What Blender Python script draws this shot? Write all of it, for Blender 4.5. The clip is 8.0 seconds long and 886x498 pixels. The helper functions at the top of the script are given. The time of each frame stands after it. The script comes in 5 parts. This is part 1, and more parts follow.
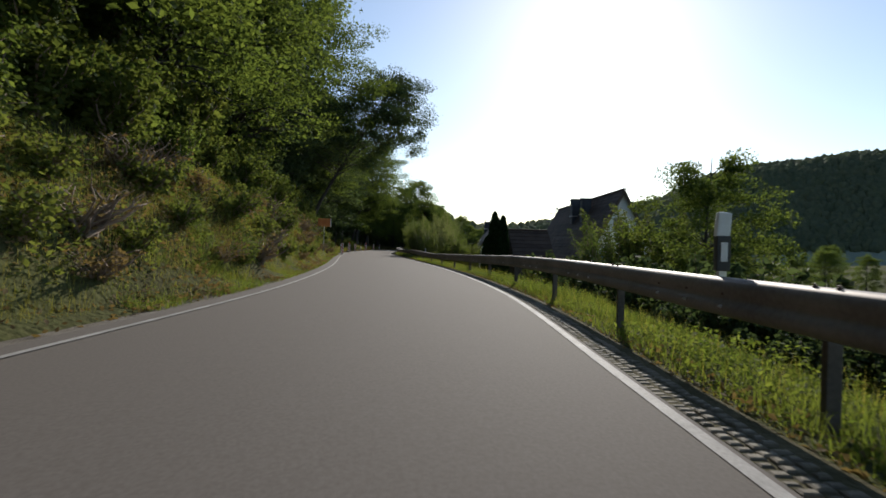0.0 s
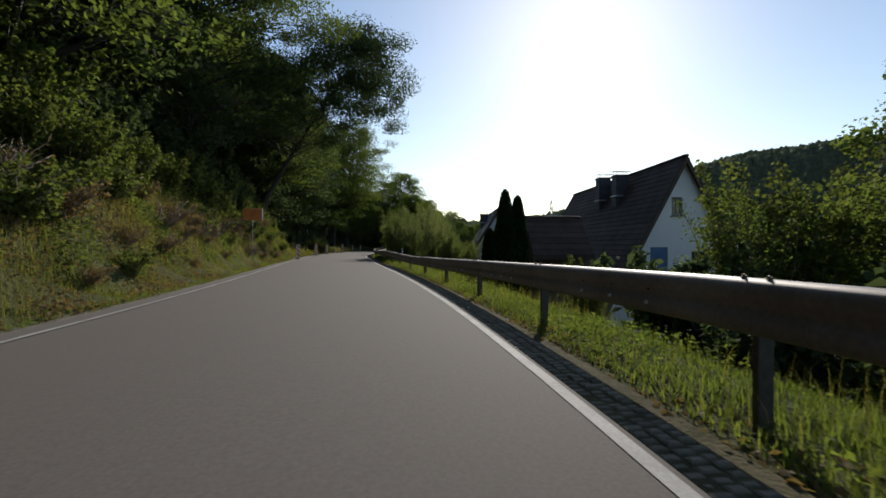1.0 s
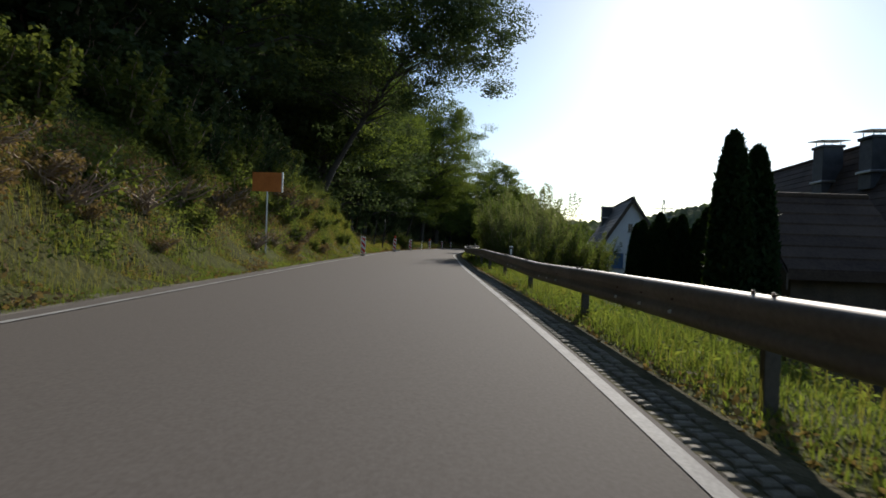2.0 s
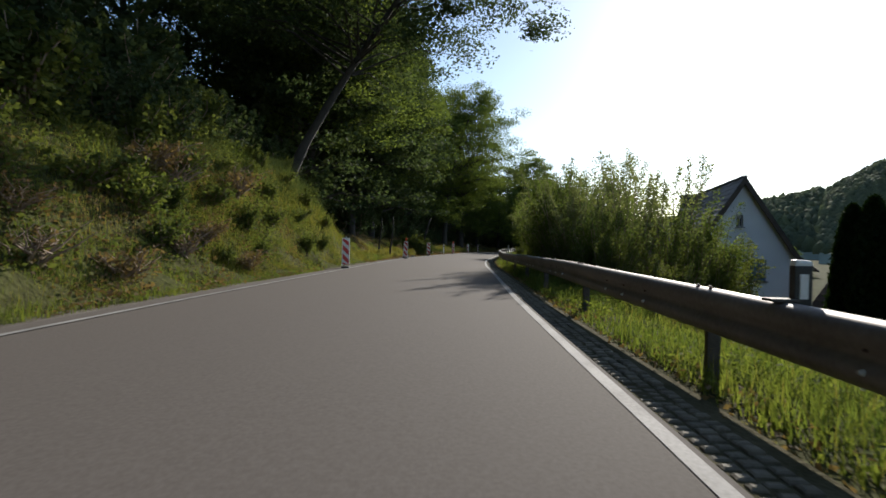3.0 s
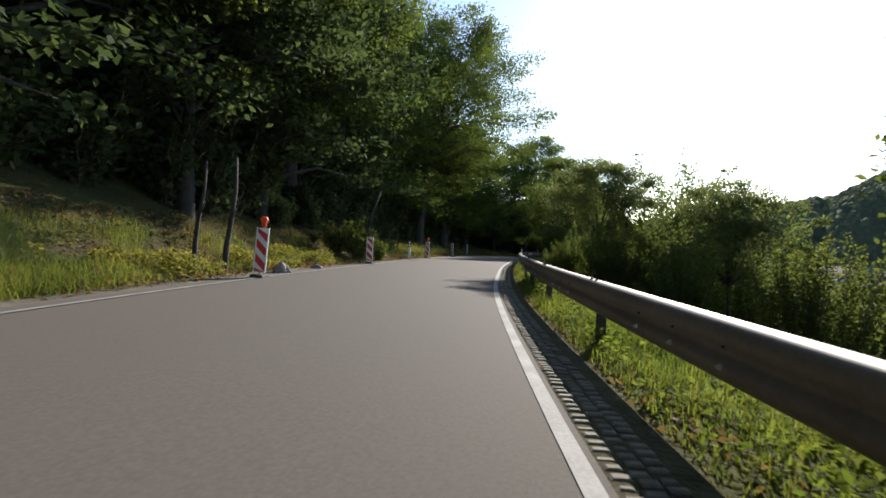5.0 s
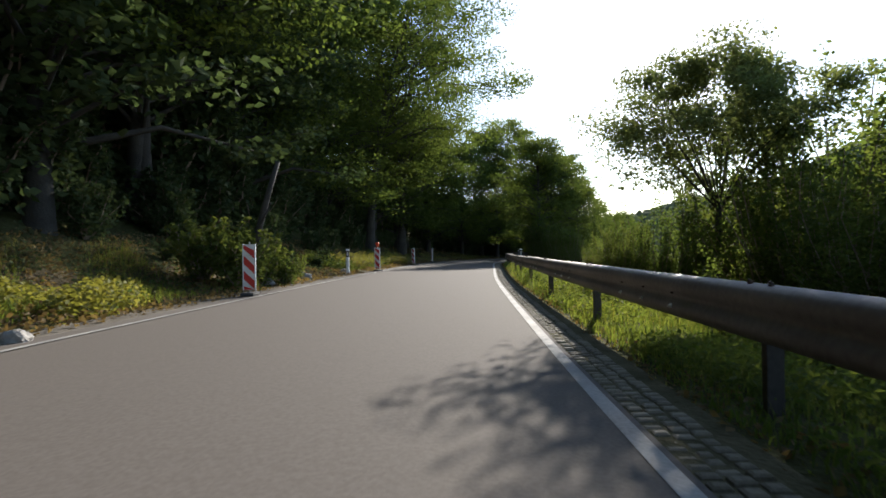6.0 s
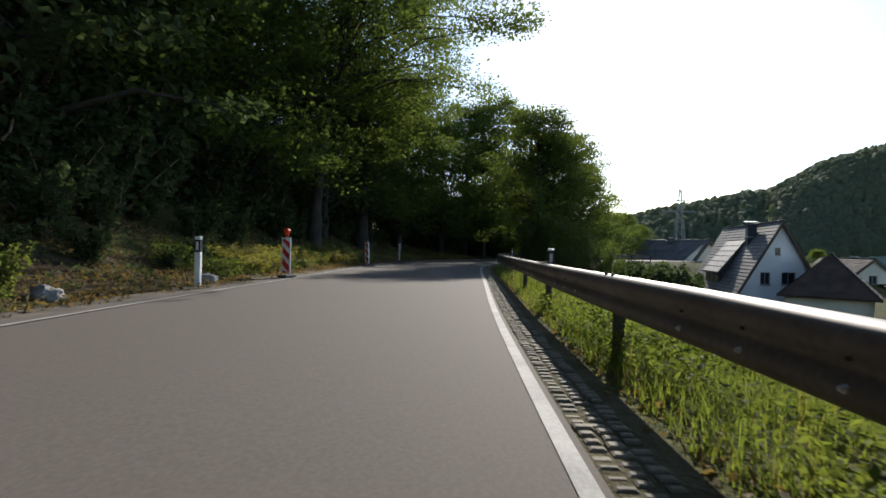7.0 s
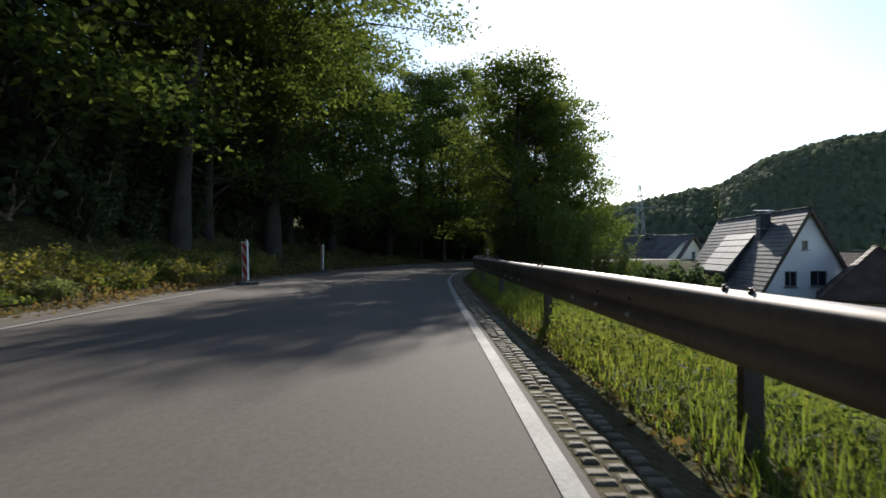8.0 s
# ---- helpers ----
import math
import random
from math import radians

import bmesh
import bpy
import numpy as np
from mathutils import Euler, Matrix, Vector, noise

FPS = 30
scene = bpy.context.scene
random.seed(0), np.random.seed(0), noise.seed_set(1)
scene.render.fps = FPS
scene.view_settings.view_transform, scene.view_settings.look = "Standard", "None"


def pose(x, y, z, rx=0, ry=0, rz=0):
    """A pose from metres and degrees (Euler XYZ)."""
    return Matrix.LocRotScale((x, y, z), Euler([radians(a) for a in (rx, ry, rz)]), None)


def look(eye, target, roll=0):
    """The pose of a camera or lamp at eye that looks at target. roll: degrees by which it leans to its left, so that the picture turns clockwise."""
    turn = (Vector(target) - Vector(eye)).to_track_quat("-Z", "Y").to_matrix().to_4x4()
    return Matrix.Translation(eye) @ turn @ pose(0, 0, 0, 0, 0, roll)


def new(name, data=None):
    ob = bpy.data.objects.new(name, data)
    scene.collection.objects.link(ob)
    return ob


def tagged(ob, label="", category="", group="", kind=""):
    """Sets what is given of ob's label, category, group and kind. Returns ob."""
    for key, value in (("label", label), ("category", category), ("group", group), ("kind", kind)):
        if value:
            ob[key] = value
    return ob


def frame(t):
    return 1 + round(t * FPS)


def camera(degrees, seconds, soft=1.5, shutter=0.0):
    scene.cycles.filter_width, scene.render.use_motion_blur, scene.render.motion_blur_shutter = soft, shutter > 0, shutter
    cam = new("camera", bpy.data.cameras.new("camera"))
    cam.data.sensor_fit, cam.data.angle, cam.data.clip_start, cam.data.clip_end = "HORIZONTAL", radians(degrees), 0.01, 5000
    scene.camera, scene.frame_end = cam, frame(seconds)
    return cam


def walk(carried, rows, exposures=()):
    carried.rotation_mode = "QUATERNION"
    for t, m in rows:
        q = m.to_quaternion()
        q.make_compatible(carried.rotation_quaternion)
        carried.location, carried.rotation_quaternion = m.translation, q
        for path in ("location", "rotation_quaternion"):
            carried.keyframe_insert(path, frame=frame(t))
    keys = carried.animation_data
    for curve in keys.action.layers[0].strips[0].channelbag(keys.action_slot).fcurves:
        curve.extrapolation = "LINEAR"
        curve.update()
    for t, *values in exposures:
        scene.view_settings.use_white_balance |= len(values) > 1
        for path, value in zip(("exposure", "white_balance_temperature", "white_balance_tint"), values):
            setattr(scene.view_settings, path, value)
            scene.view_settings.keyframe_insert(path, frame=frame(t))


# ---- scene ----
cam = camera(80.8, 8.0, soft=1.6, shutter=0.05)
PATH = [
    (0, (2.850, 0.427, 1.059), (2.691, 2.421, 1.050), 1.59),
    (0.5, (2.442, 6.572, 1.055), (2.189, 8.555, 1.038), 1.41),
    (1, (2.129, 12.761, 1.038), (2.006, 14.757, 1.025), -0.04),
    (1.5, (1.319, 18.449, 0.977), (0.894, 20.403, 0.966), 2.40),
    (2, (0.095, 24.128, 0.918), (-0.379, 26.071, 0.894), 2.00),
    (2.2, (-0.366, 26.328, 0.906), (-0.928, 28.248, 0.883), 1.82),
    (3.3, (-3.519, 38.063, 0.944), (-4.077, 39.983, 0.934), 0.92),
    (3.5, (-4.116, 40.231, 0.947), (-4.641, 42.161, 0.940), 0.67),
    (4, (-5.443, 45.855, 0.940), (-5.935, 47.793, 0.925), 1.10),
    (4.2, (-5.997, 48.032, 0.929), (-6.517, 49.964, 0.927), 1.51),
    (5.3, (-8.374, 59.934, 0.940), (-8.917, 61.859, 0.920), 3.81),
    (5.5, (-8.962, 62.001, 0.869), (-9.606, 63.894, 0.867), 2.89),
    (6, (-10.197, 67.121, 0.919), (-10.580, 69.084, 0.927), -0.75),
    (6.5, (-10.780, 72.132, 0.926), (-11.060, 74.113, 0.932), -0.20),
    (7, (-11.428, 77.350, 0.931), (-11.746, 79.324, 0.928), 1.43),
    (7.5, (-12.282, 82.351, 0.914), (-12.665, 84.314, 0.916), 1.63),
    (8, (-12.674, 87.700, 0.889), (-12.821, 89.695, 0.897), 0.17),
]
walk(cam, [(t, look(eye, target, roll)) for t, eye, target, roll in PATH], exposures=[(0.0, 0.33), (0.5, 0.1), (1.0, 0.12), (2.0, 0.32), (3.5, 0.85), (4.1, 1.15), (5.5, 1.05), (6.5, 1.35), (7.0, 0.9), (7.5, 0.65), (8.0, 0.92)])

# ---- world and sun ----
SUN_AZ, SUN_EL = 11.5, 24.6  # degrees: clockwise from +y, and above the horizon
world = bpy.data.worlds.new("sky")
scene.world = world
world.use_nodes = True
wn = world.node_tree
sky = wn.nodes.new("ShaderNodeTexSky")
sky.sky_type, sky.sun_disc = "NISHITA", False
sky.sun_elevation, sky.sun_rotation = radians(SUN_EL), radians(SUN_AZ)
sky.air_density, sky.dust_density, sky.ozone_density = 1.0, 0.26, 1.5
wn.links.new(sky.outputs[0], wn.nodes["Background"].inputs[0])
wn.nodes["Background"].inputs[1].default_value = 0.115
sun = new("sun", bpy.data.lights.new("sun", "SUN"))
sun.data.energy, sun.data.angle, sun.data.color = 4.3, radians(0.6), (1.0, 0.94, 0.85)
SUN_DIR = Vector((math.sin(radians(SUN_AZ)) * math.cos(radians(SUN_EL)), math.cos(radians(SUN_AZ)) * math.cos(radians(SUN_EL)), math.sin(radians(SUN_EL))))
sun.matrix_world = look(SUN_DIR * 200, (0, 0, 0))

# ---- materials ----
def mat(name, a, b, scale=3.0, fine=40.0, rough=0.8, metal=0.0, bump=0.3, dist=0.02, island=0.0, obj_random=0.0, spec=0.5):
    """A surface that wanders between the colours a and b at a large and a fine scale, with relief."""
    m = bpy.data.materials.new(name)
    m.use_nodes = True
    n, l = m.node_tree.nodes, m.node_tree.links
    p = n["Principled BSDF"]
    co = n.new("ShaderNodeNewGeometry")
    big, small = n.new("ShaderNodeTexNoise"), n.new("ShaderNodeTexNoise")
    big.inputs["Scale"].default_value, small.inputs["Scale"].default_value = scale, fine
    big.inputs["Detail"].default_value, small.inputs["Detail"].default_value = 4, 3
    l.new(co.outputs["Position"], big.inputs["Vector"])
    l.new(co.outputs["Position"], small.inputs["Vector"])
    mixer = n.new("ShaderNodeMath")
    mixer.operation = "MULTIPLY_ADD"
    l.new(small.outputs["Fac"], mixer.inputs[0])
    mixer.inputs[1].default_value = 0.6
    l.new(big.outputs["Fac"], mixer.inputs[2])
    rng = n.new("ShaderNodeMapRange")
    rng.inputs["From Min"].default_value, rng.inputs["From Max"].default_value = 0.55, 1.05
    l.new(mixer.outputs[0], rng.inputs["Value"])
    fac = rng.outputs[0]
    for amount, node, socket in ((island, "ShaderNodeNewGeometry", "Random Per Island"), (obj_random, "ShaderNodeObjectInfo", "Random")):
        if amount:
            src = n.new(node)
            add = n.new("ShaderNodeMath")
            add.operation, add.use_clamp = "MULTIPLY_ADD", True
            sub = n.new("ShaderNodeMath")
            sub.operation = "SUBTRACT"
            l.new(src.outputs[socket], sub.inputs[0])
            sub.inputs[1].default_value = 0.5
            l.new(sub.outputs[0], add.inputs[0])
            add.inputs[1].default_value = amount
            l.new(fac, add.inputs[2])
            fac = add.outputs[0]
    mix = n.new("ShaderNodeMix")
    mix.data_type = "RGBA"
    l.new(fac, mix.inputs["Factor"])
    mix.inputs[6].default_value, mix.inputs[7].default_value = (*a, 1), (*b, 1)
    l.new(mix.outputs[2], p.inputs["Base Color"])
    p.inputs["Roughness"].default_value, p.inputs["Metallic"].default_value = rough, metal
    p.inputs["Specular IOR Level"].default_value = spec
    if bump:
        bp = n.new("ShaderNodeBump")
        bp.inputs["Strength"].default_value, bp.inputs["Distance"].default_value = bump, dist
        l.new(small.outputs["Fac"], bp.inputs["Height"])
        l.new(bp.outputs[0], p.inputs["Normal"])
    return m


def leaf_mat(name, a, b, through_light=0.42, gloss=0.05, tint=(1.95, 1.8, 0.95)):
    """Leaves and blades: matt and slightly glossy above, letting light through; each one its own shade."""
    m = bpy.data.materials.new(name)
    m.use_nodes = True
    n, l = m.node_tree.nodes, m.node_tree.links
    p, out = n["Principled BSDF"], n["Material Output"]
    geo = n.new("ShaderNodeNewGeometry")
    noise_big = n.new("ShaderNodeTexNoise")
    noise_big.inputs["Scale"].default_value = 0.35
    l.new(geo.outputs["Position"], noise_big.inputs["Vector"])
    add = n.new("ShaderNodeMath")
    add.operation = "ADD"
    half = n.new("ShaderNodeMath")
    half.operation = "MULTIPLY"
    half.inputs[1].default_value = 0.6
    l.new(geo.outputs["Random Per Island"], half.inputs[0])
    l.new(half.outputs[0], add.inputs[0])
    rng = n.new("ShaderNodeMapRange")
    rng.inputs["From Min"].default_value, rng.inputs["From Max"].default_value = 0.35, 0.65
    rng.inputs["To Max"].default_value = 0.45
    l.new(noise_big.outputs["Fac"], rng.inputs["Value"])
    l.new(rng.outputs[0], add.inputs[1])
    mix = n.new("ShaderNodeMix")
    mix.data_type = "RGBA"
    l.new(add.outputs[0], mix.inputs["Factor"])
    mix.inputs[6].default_value, mix.inputs[7].default_value = (*a, 1), (*b, 1)
    l.new(mix.outputs[2], p.inputs["Base Color"])
    p.inputs["Roughness"].default_value, p.inputs["Specular IOR Level"].default_value = 0.75, gloss
    tr = n.new("ShaderNodeBsdfTranslucent")
    warm = n.new("ShaderNodeMix")
    warm.data_type, warm.blend_type = "RGBA", "MULTIPLY"
    warm.inputs["Factor"].default_value = 1.0
    l.new(mix.outputs[2], warm.inputs[6])
    warm.inputs[7].default_value = (*tint, 1)
    l.new(warm.outputs[2], tr.inputs["Color"])
    sh = n.new("ShaderNodeMixShader")
    sh.inputs[0].default_value = through_light
    l.new(p.outputs[0], sh.inputs[1])
    l.new(tr.outputs[0], sh.inputs[2])
    l.new(sh.outputs[0], out.inputs["Surface"])
    return m


def glass_mat(name):
    m = bpy.data.materials.new(name)
    m.use_nodes = True
    p = m.node_tree.nodes["Principled BSDF"]
    p.inputs["Base Color"].default_value = (0.02, 0.025, 0.03, 1)
    p.inputs["Roughness"].default_value = 0.05
    return m


ASPHALT = mat("asphalt", (0.096, 0.082, 0.071), (0.130, 0.112, 0.098), 38.0, 160.0, 0.9, bump=0.15, dist=0.003, spec=0.2)
SHOULDER = mat("gravel_shoulder", (0.10, 0.085, 0.07), (0.20, 0.18, 0.15), 1.5, 60.0, 0.95, bump=0.6, dist=0.02, spec=0.05)
PAINT = mat("road_paint", (0.17, 0.162, 0.152), (0.33, 0.318, 0.298), 2.0, 45.0, 0.8, bump=0.2, dist=0.004)
MOSS_SOIL = mat("mossy_soil", (0.055, 0.050, 0.026), (0.115, 0.100, 0.060), 3.0, 30.0, 0.95, bump=0.8, dist=0.02, spec=0.03)
SOIL = mat("soil", (0.040, 0.030, 0.020), (0.11, 0.090, 0.055), 0.8, 14.0, 0.95, bump=0.8, dist=0.06, spec=0.03)
CONCRETE = mat("concrete_paver", (0.100, 0.083, 0.055), (0.200, 0.168, 0.118), 5.0, 60.0, 0.85, bump=0.5, dist=0.006, obj_random=0.5)
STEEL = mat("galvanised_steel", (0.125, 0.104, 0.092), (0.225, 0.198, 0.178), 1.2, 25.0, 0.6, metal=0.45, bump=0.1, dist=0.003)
# Darker than the beam: the posts' shaded side is put into the colour.
POST_STEEL = mat("shade_dark_post_steel", (0.060, 0.051, 0.044), (0.125, 0.108, 0.094), 1.2, 25.0, 0.75, metal=0.3, bump=0.1, dist=0.003)
BOLT = mat("rusty_bolt", (0.05, 0.035, 0.028), (0.12, 0.08, 0.06), 20.0, 90.0, 0.7, metal=0.5)
# Pale paint for daylight showing through the open holes in the beam.
HOLE_LIGHT = mat("hole_light", (0.45, 0.45, 0.44), (0.62, 0.62, 0.60), 20.0, 90.0, 0.45, metal=0.2)
WHITE_PLASTIC = mat("white_plastic", (0.66, 0.66, 0.63), (0.80, 0.80, 0.78), 4.0, 30.0, 0.45, bump=0.05)
BLACK_PLASTIC = mat("black_plastic", (0.015, 0.015, 0.015), (0.03, 0.03, 0.03), 4.0, 30.0, 0.5, bump=0.05)
RED_FILM = mat("red_reflective_film", (0.45, 0.02, 0.02), (0.58, 0.035, 0.03), 5.0, 40.0, 0.4, bump=0.05)
WHITE_FILM = mat("white_reflective_film", (0.62, 0.60, 0.58), (0.75, 0.74, 0.72), 5.0, 40.0, 0.4, bump=0.05)
ORANGE = mat("orange_lens", (0.72, 0.055, 0.012), (0.85, 0.09, 0.02), 5.0, 40.0, 0.3, bump=0.0)
ORANGE_BOARD = mat("orange_board", (0.42, 0.12, 0.02), (0.58, 0.19, 0.04), 3.0, 30.0, 0.5, bump=0.05)
RUBBER = mat("recycled_rubber", (0.03, 0.03, 0.03), (0.09, 0.085, 0.08), 6.0, 50.0, 0.85)
BARK = mat("bark", (0.022, 0.019, 0.016), (0.056, 0.049, 0.042), 2.0, 22.0, 0.9, bump=0.7, dist=0.03)
TWIG = mat("dry_twig", (0.13, 0.09, 0.065), (0.30, 0.23, 0.17), 3.0, 30.0, 0.9)
STONE = mat("rough_stone", (0.16, 0.15, 0.14), (0.34, 0.32, 0.29), 4.0, 25.0, 0.9, bump=0.7, dist=0.03)
RENDER_WALL = mat("white_render", (0.66, 0.66, 0.66), (0.80, 0.80, 0.79), 0.5, 40.0, 0.9, bump=0.25, dist=0.008)
CREAM_WALL = mat("cream_render", (0.50, 0.47, 0.38), (0.64, 0.60, 0.50), 0.5, 40.0, 0.9, bump=0.25, dist=0.008)
TILE = mat("dark_roof_tile", (0.060, 0.056, 0.055), (0.125, 0.115, 0.110), 1.0, 14.0, 0.7, bump=0.4, dist=0.02, obj_random=0.4, spec=0.25)
TILE_BROWN = mat("brown_roof_tile", (0.045, 0.030, 0.023), (0.095, 0.066, 0.050), 1.0, 14.0, 0.8, bump=0.4, dist=0.02, obj_random=0.4, spec=0.15)
# Paler roof tile: the sun's sheen on the dormer is put in the colour.
TILE_SUNLIT = mat("sunlit_tile", (0.10, 0.092, 0.085), (0.18, 0.168, 0.155), 1.0, 14.0, 0.7, bump=0.4, dist=0.02)
SLATE = mat("slate_chimney", (0.03, 0.032, 0.036), (0.07, 0.072, 0.078), 3.0, 30.0, 0.6)
ZINC = mat("zinc_sheet", (0.35, 0.36, 0.37), (0.5, 0.5, 0.5), 2.0, 20.0, 0.35, metal=0.9, bump=0.05)
WOOD_DARK = mat("dark_timber", (0.05, 0.035, 0.025), (0.11, 0.08, 0.055), 2.0, 30.0, 0.8)
FRAME = mat("window_frame", (0.15, 0.15, 0.155), (0.25, 0.25, 0.25), 3.0, 30.0, 0.5, bump=0.05)
BLUE = mat("blue_shutter", (0.05, 0.12, 0.25), (0.09, 0.18, 0.33), 3.0, 30.0, 0.6, bump=0.1)
GLASS = glass_mat("window_glass")
PYLON_STEEL = mat("pylon_steel", (0.25, 0.26, 0.27), (0.35, 0.36, 0.37), 1.0, 5.0, 0.6, metal=0.5, bump=0.0)
LEAF = leaf_mat("beech_leaf", (0.046, 0.072, 0.026), (0.108, 0.142, 0.044), 0.52, tint=(1.8, 1.72, 0.85))
LEAF_DARK = leaf_mat("forest_leaf", (0.036, 0.056, 0.030), (0.078, 0.102, 0.050), 0.38, tint=(1.5, 1.55, 0.9))
LEAF_SHRUB = leaf_mat("shrub_leaf", (0.045, 0.070, 0.022), (0.115, 0.140, 0.044))
LEAF_SILVER = leaf_mat("willow_leaf", (0.070, 0.098, 0.048), (0.145, 0.172, 0.084), 0.52, 0.2)
LEAF_DRY = leaf_mat("dry_leaf", (0.095, 0.066, 0.036), (0.185, 0.140, 0.078), 0.3, 0.05)
GRASS = leaf_mat("grass_blade", (0.056, 0.094, 0.022), (0.150, 0.180, 0.046), 0.52, 0.1, (1.7, 1.6, 0.85))
GRASS_GREY = leaf_mat("grey_green_grass", (0.055, 0.085, 0.045), (0.105, 0.140, 0.072), 0.35, 0.05)
GRASS_PALE = leaf_mat("pale_grass_blade", (0.11, 0.12, 0.028), (0.22, 0.21, 0.065), 0.4, 0.2)
THUJA = leaf_mat("thuja_scale", (0.010, 0.022, 0.008), (0.025, 0.045, 0.015), 0.15)
# Greyed and paled: the distance haze over the hills is in this colour.
HAZE_LEAF = leaf_mat("haze_paled_leaf", (0.165, 0.196, 0.130), (0.245, 0.272, 0.175), 0.72, 0.05, (1.3, 1.3, 1.1))

# ---- the road's line and the lie of the land ----
LINE = [(5.959, -20), (5.347, -12), (4.693, -4), (4.098, 4), (3.443, 12), (2.082, 20), (0.274, 28), (-1.809, 36), (-3.92, 44), (-5.868, 52), (-7.832, 60), (-9.471, 68),
        (-10.693, 76), (-11.743, 84), (-12.567, 92), (-13.278, 99), (-13.704, 105), (-13.426, 111), (-12.038, 118), (-9.042, 125.5), (-4.54, 133.5), (1.465, 141), (8.975, 148), (17.986, 154), (29.997, 160)]
WIDTH = 5.31  # between the edge lines


def catmull(points, per=16):
    pts = [Vector((2 * points[0][0] - points[1][0], 2 * points[0][1] - points[1][1]))] + [Vector(p) for p in points]
    pts.append(2 * pts[-1] - pts[-2])
    out = []
    for i in range(1, len(pts) - 2):
        p0, p1, p2, p3 = pts[i - 1:i + 3]
        for k in range(per):
            f = k / per
            out.append(0.5 * (2 * p1 + (p2 - p0) * f + (2 * p0 - 5 * p1 + 4 * p2 - p3) * f * f + (3 * p1 - p0 - 3 * p2 + p3) * f ** 3))
    out.append(pts[-2])
    return np.array([tuple(p) for p in out])


RAW = catmull(LINE)
ARC = np.r_[0, np.cumsum(np.linalg.norm(np.diff(RAW, axis=0), axis=1))]
STEP = 0.5
S = np.arange(0, ARC[-1], STEP)
CX, CY = np.interp(S, ARC, RAW[:, 0]), np.interp(S, ARC, RAW[:, 1])
TX, TY = np.gradient(CX, STEP), np.gradient(CY, STEP)
TN = np.hypot(TX, TY)
TX, TY = TX / TN, TY / TN


def on_road(s, u):
    """The place at the arc length s and u metres to the right of the right-hand edge line, and the heading there."""
    x, y = np.interp(s, S, CX), np.interp(s, S, CY)
    tx, ty = np.interp(s, S, TX), np.interp(s, S, TY)
    return x + ty * u, y - tx * u, math.atan2(-tx, ty) if np.isscalar(s) else None


def s_at(y):
    return float(np.interp(y, CY, S))


def road_coords(x, y):
    """Arc length and offset for arrays of places."""
    x, y = np.atleast_1d(np.asarray(x, float)), np.atleast_1d(np.asarray(y, float))
    s, u = np.empty(len(x)), np.empty(len(x))
    for a in range(0, len(x), 4000):
        dx, dy = x[a:a + 4000, None] - CX, y[a:a + 4000, None] - CY
        k = np.argmin(dx * dx + dy * dy, axis=1)
        r = np.arange(len(k))
        s[a:a + 4000] = S[k]
        side = dx[r, k] * TY[k] - dy[r, k] * TX[k]
        u[a:a + 4000] = np.sign(side) * np.hypot(dx[r, k], dy[r, k])
    return s, u


def smooth(x, a, b):
    f = np.clip((x - a) / (b - a), 0, 1)
    return f * f * (3 - 2 * f)


def wave(x, y, size, seed=0.0):
    """A cheap rolling noise of about -1 to 1."""
    x, y = x / size + seed, y / size + seed * 1.7
    return (np.sin(x * 1.3 + 1.9 * np.sin(y * 0.7)) + np.sin(y * 1.7 + 1.3 * np.sin(x * 0.9 + 2)) + np.sin((x + y) * 2.9 + seed)) / 3


S58, S66 = s_at(57), s_at(62.5)


def land(x, y):
    """The ground's height."""
    x, y = np.atleast_1d(np.asarray(x, float)), np.atleast_1d(np.asarray(y, float))
    s, u = road_coords(x, y)
    d = -u - WIDTH - 0.55  # metres into the left verge
    steep = 1 - smooth(s, S58, S66)
    bank = np.where(d > 0, np.minimum(d * 1.15, 3.2 + (d - 2.78) * 0.55), 0)
    mound = smooth(s, s_at(44), s_at(50))  # a flat-topped mound beside the road
    bank = np.where(d > 2.78, 3.2 + (d - 2.78) * (0.5 - 0.42 * mound), bank)
    bank = bank * smooth(d, 0, 1.2) * (1 + 0.2 * mound)
    low = 0.10 * np.clip(d, 0, 2.5) + 0.55 * np.clip(d - 2.5, 0, None)
    left = np.clip(np.where(d > 0, steep * bank + (1 - steep) * low, 0), 0, 40)
    open_valley = smooth(y, 118, 140) * smooth(x + 0.12 * (y - 120), -9, 10)
    left = left * (1 - 0.85 * smooth(y, 110, 138) * smooth(x, -120, -40))
    left = left * (1 - open_valley) - 4.5 * open_valley * smooth(d, 2, 14)
    left = left + np.where(d > 0.3, 0.12 * wave(x, y, 1.1) * smooth(d, 0.3, 1.5) + 0.5 * wave(x, y, 5, 3) * smooth(d, 3, 8), 0)
    e = u - 1.15
    right = np.where(e > 0, -0.12 * np.minimum(e, 0.9) - 0.52 * np.clip(e - 0.9, 0, 7.5) - 0.04 * np.clip(e - 8.4, 0, 25), 0)
    right = right + np.where(e > 0.4, 0.06 * wave(x, y, 0.9, 5) * smooth(e, 0.4, 1.5), 0)
    far = np.clip(np.where(e > 60, (e - 60) * 0.05, 0), 0, 8)
    return -0.05 + left + right + far


def rail_lift(s):
    """The rail follows an older level than the resurfaced road."""
    return np.interp(s, [s_at(2), s_at(5), s_at(11), s_at(16), s_at(21.5), s_at(27.5), s_at(34), s_at(44), s_at(50), s_at(58), s_at(70), s_at(77), s_at(80.3), s_at(86), s_at(90.5)], [0.115, 0.105, 0.11, 0.087, -0.002, -0.09, -0.16, -0.054, -0.076, -0.136, -0.051, -0.039, -0.024, -0.04, -0.047])


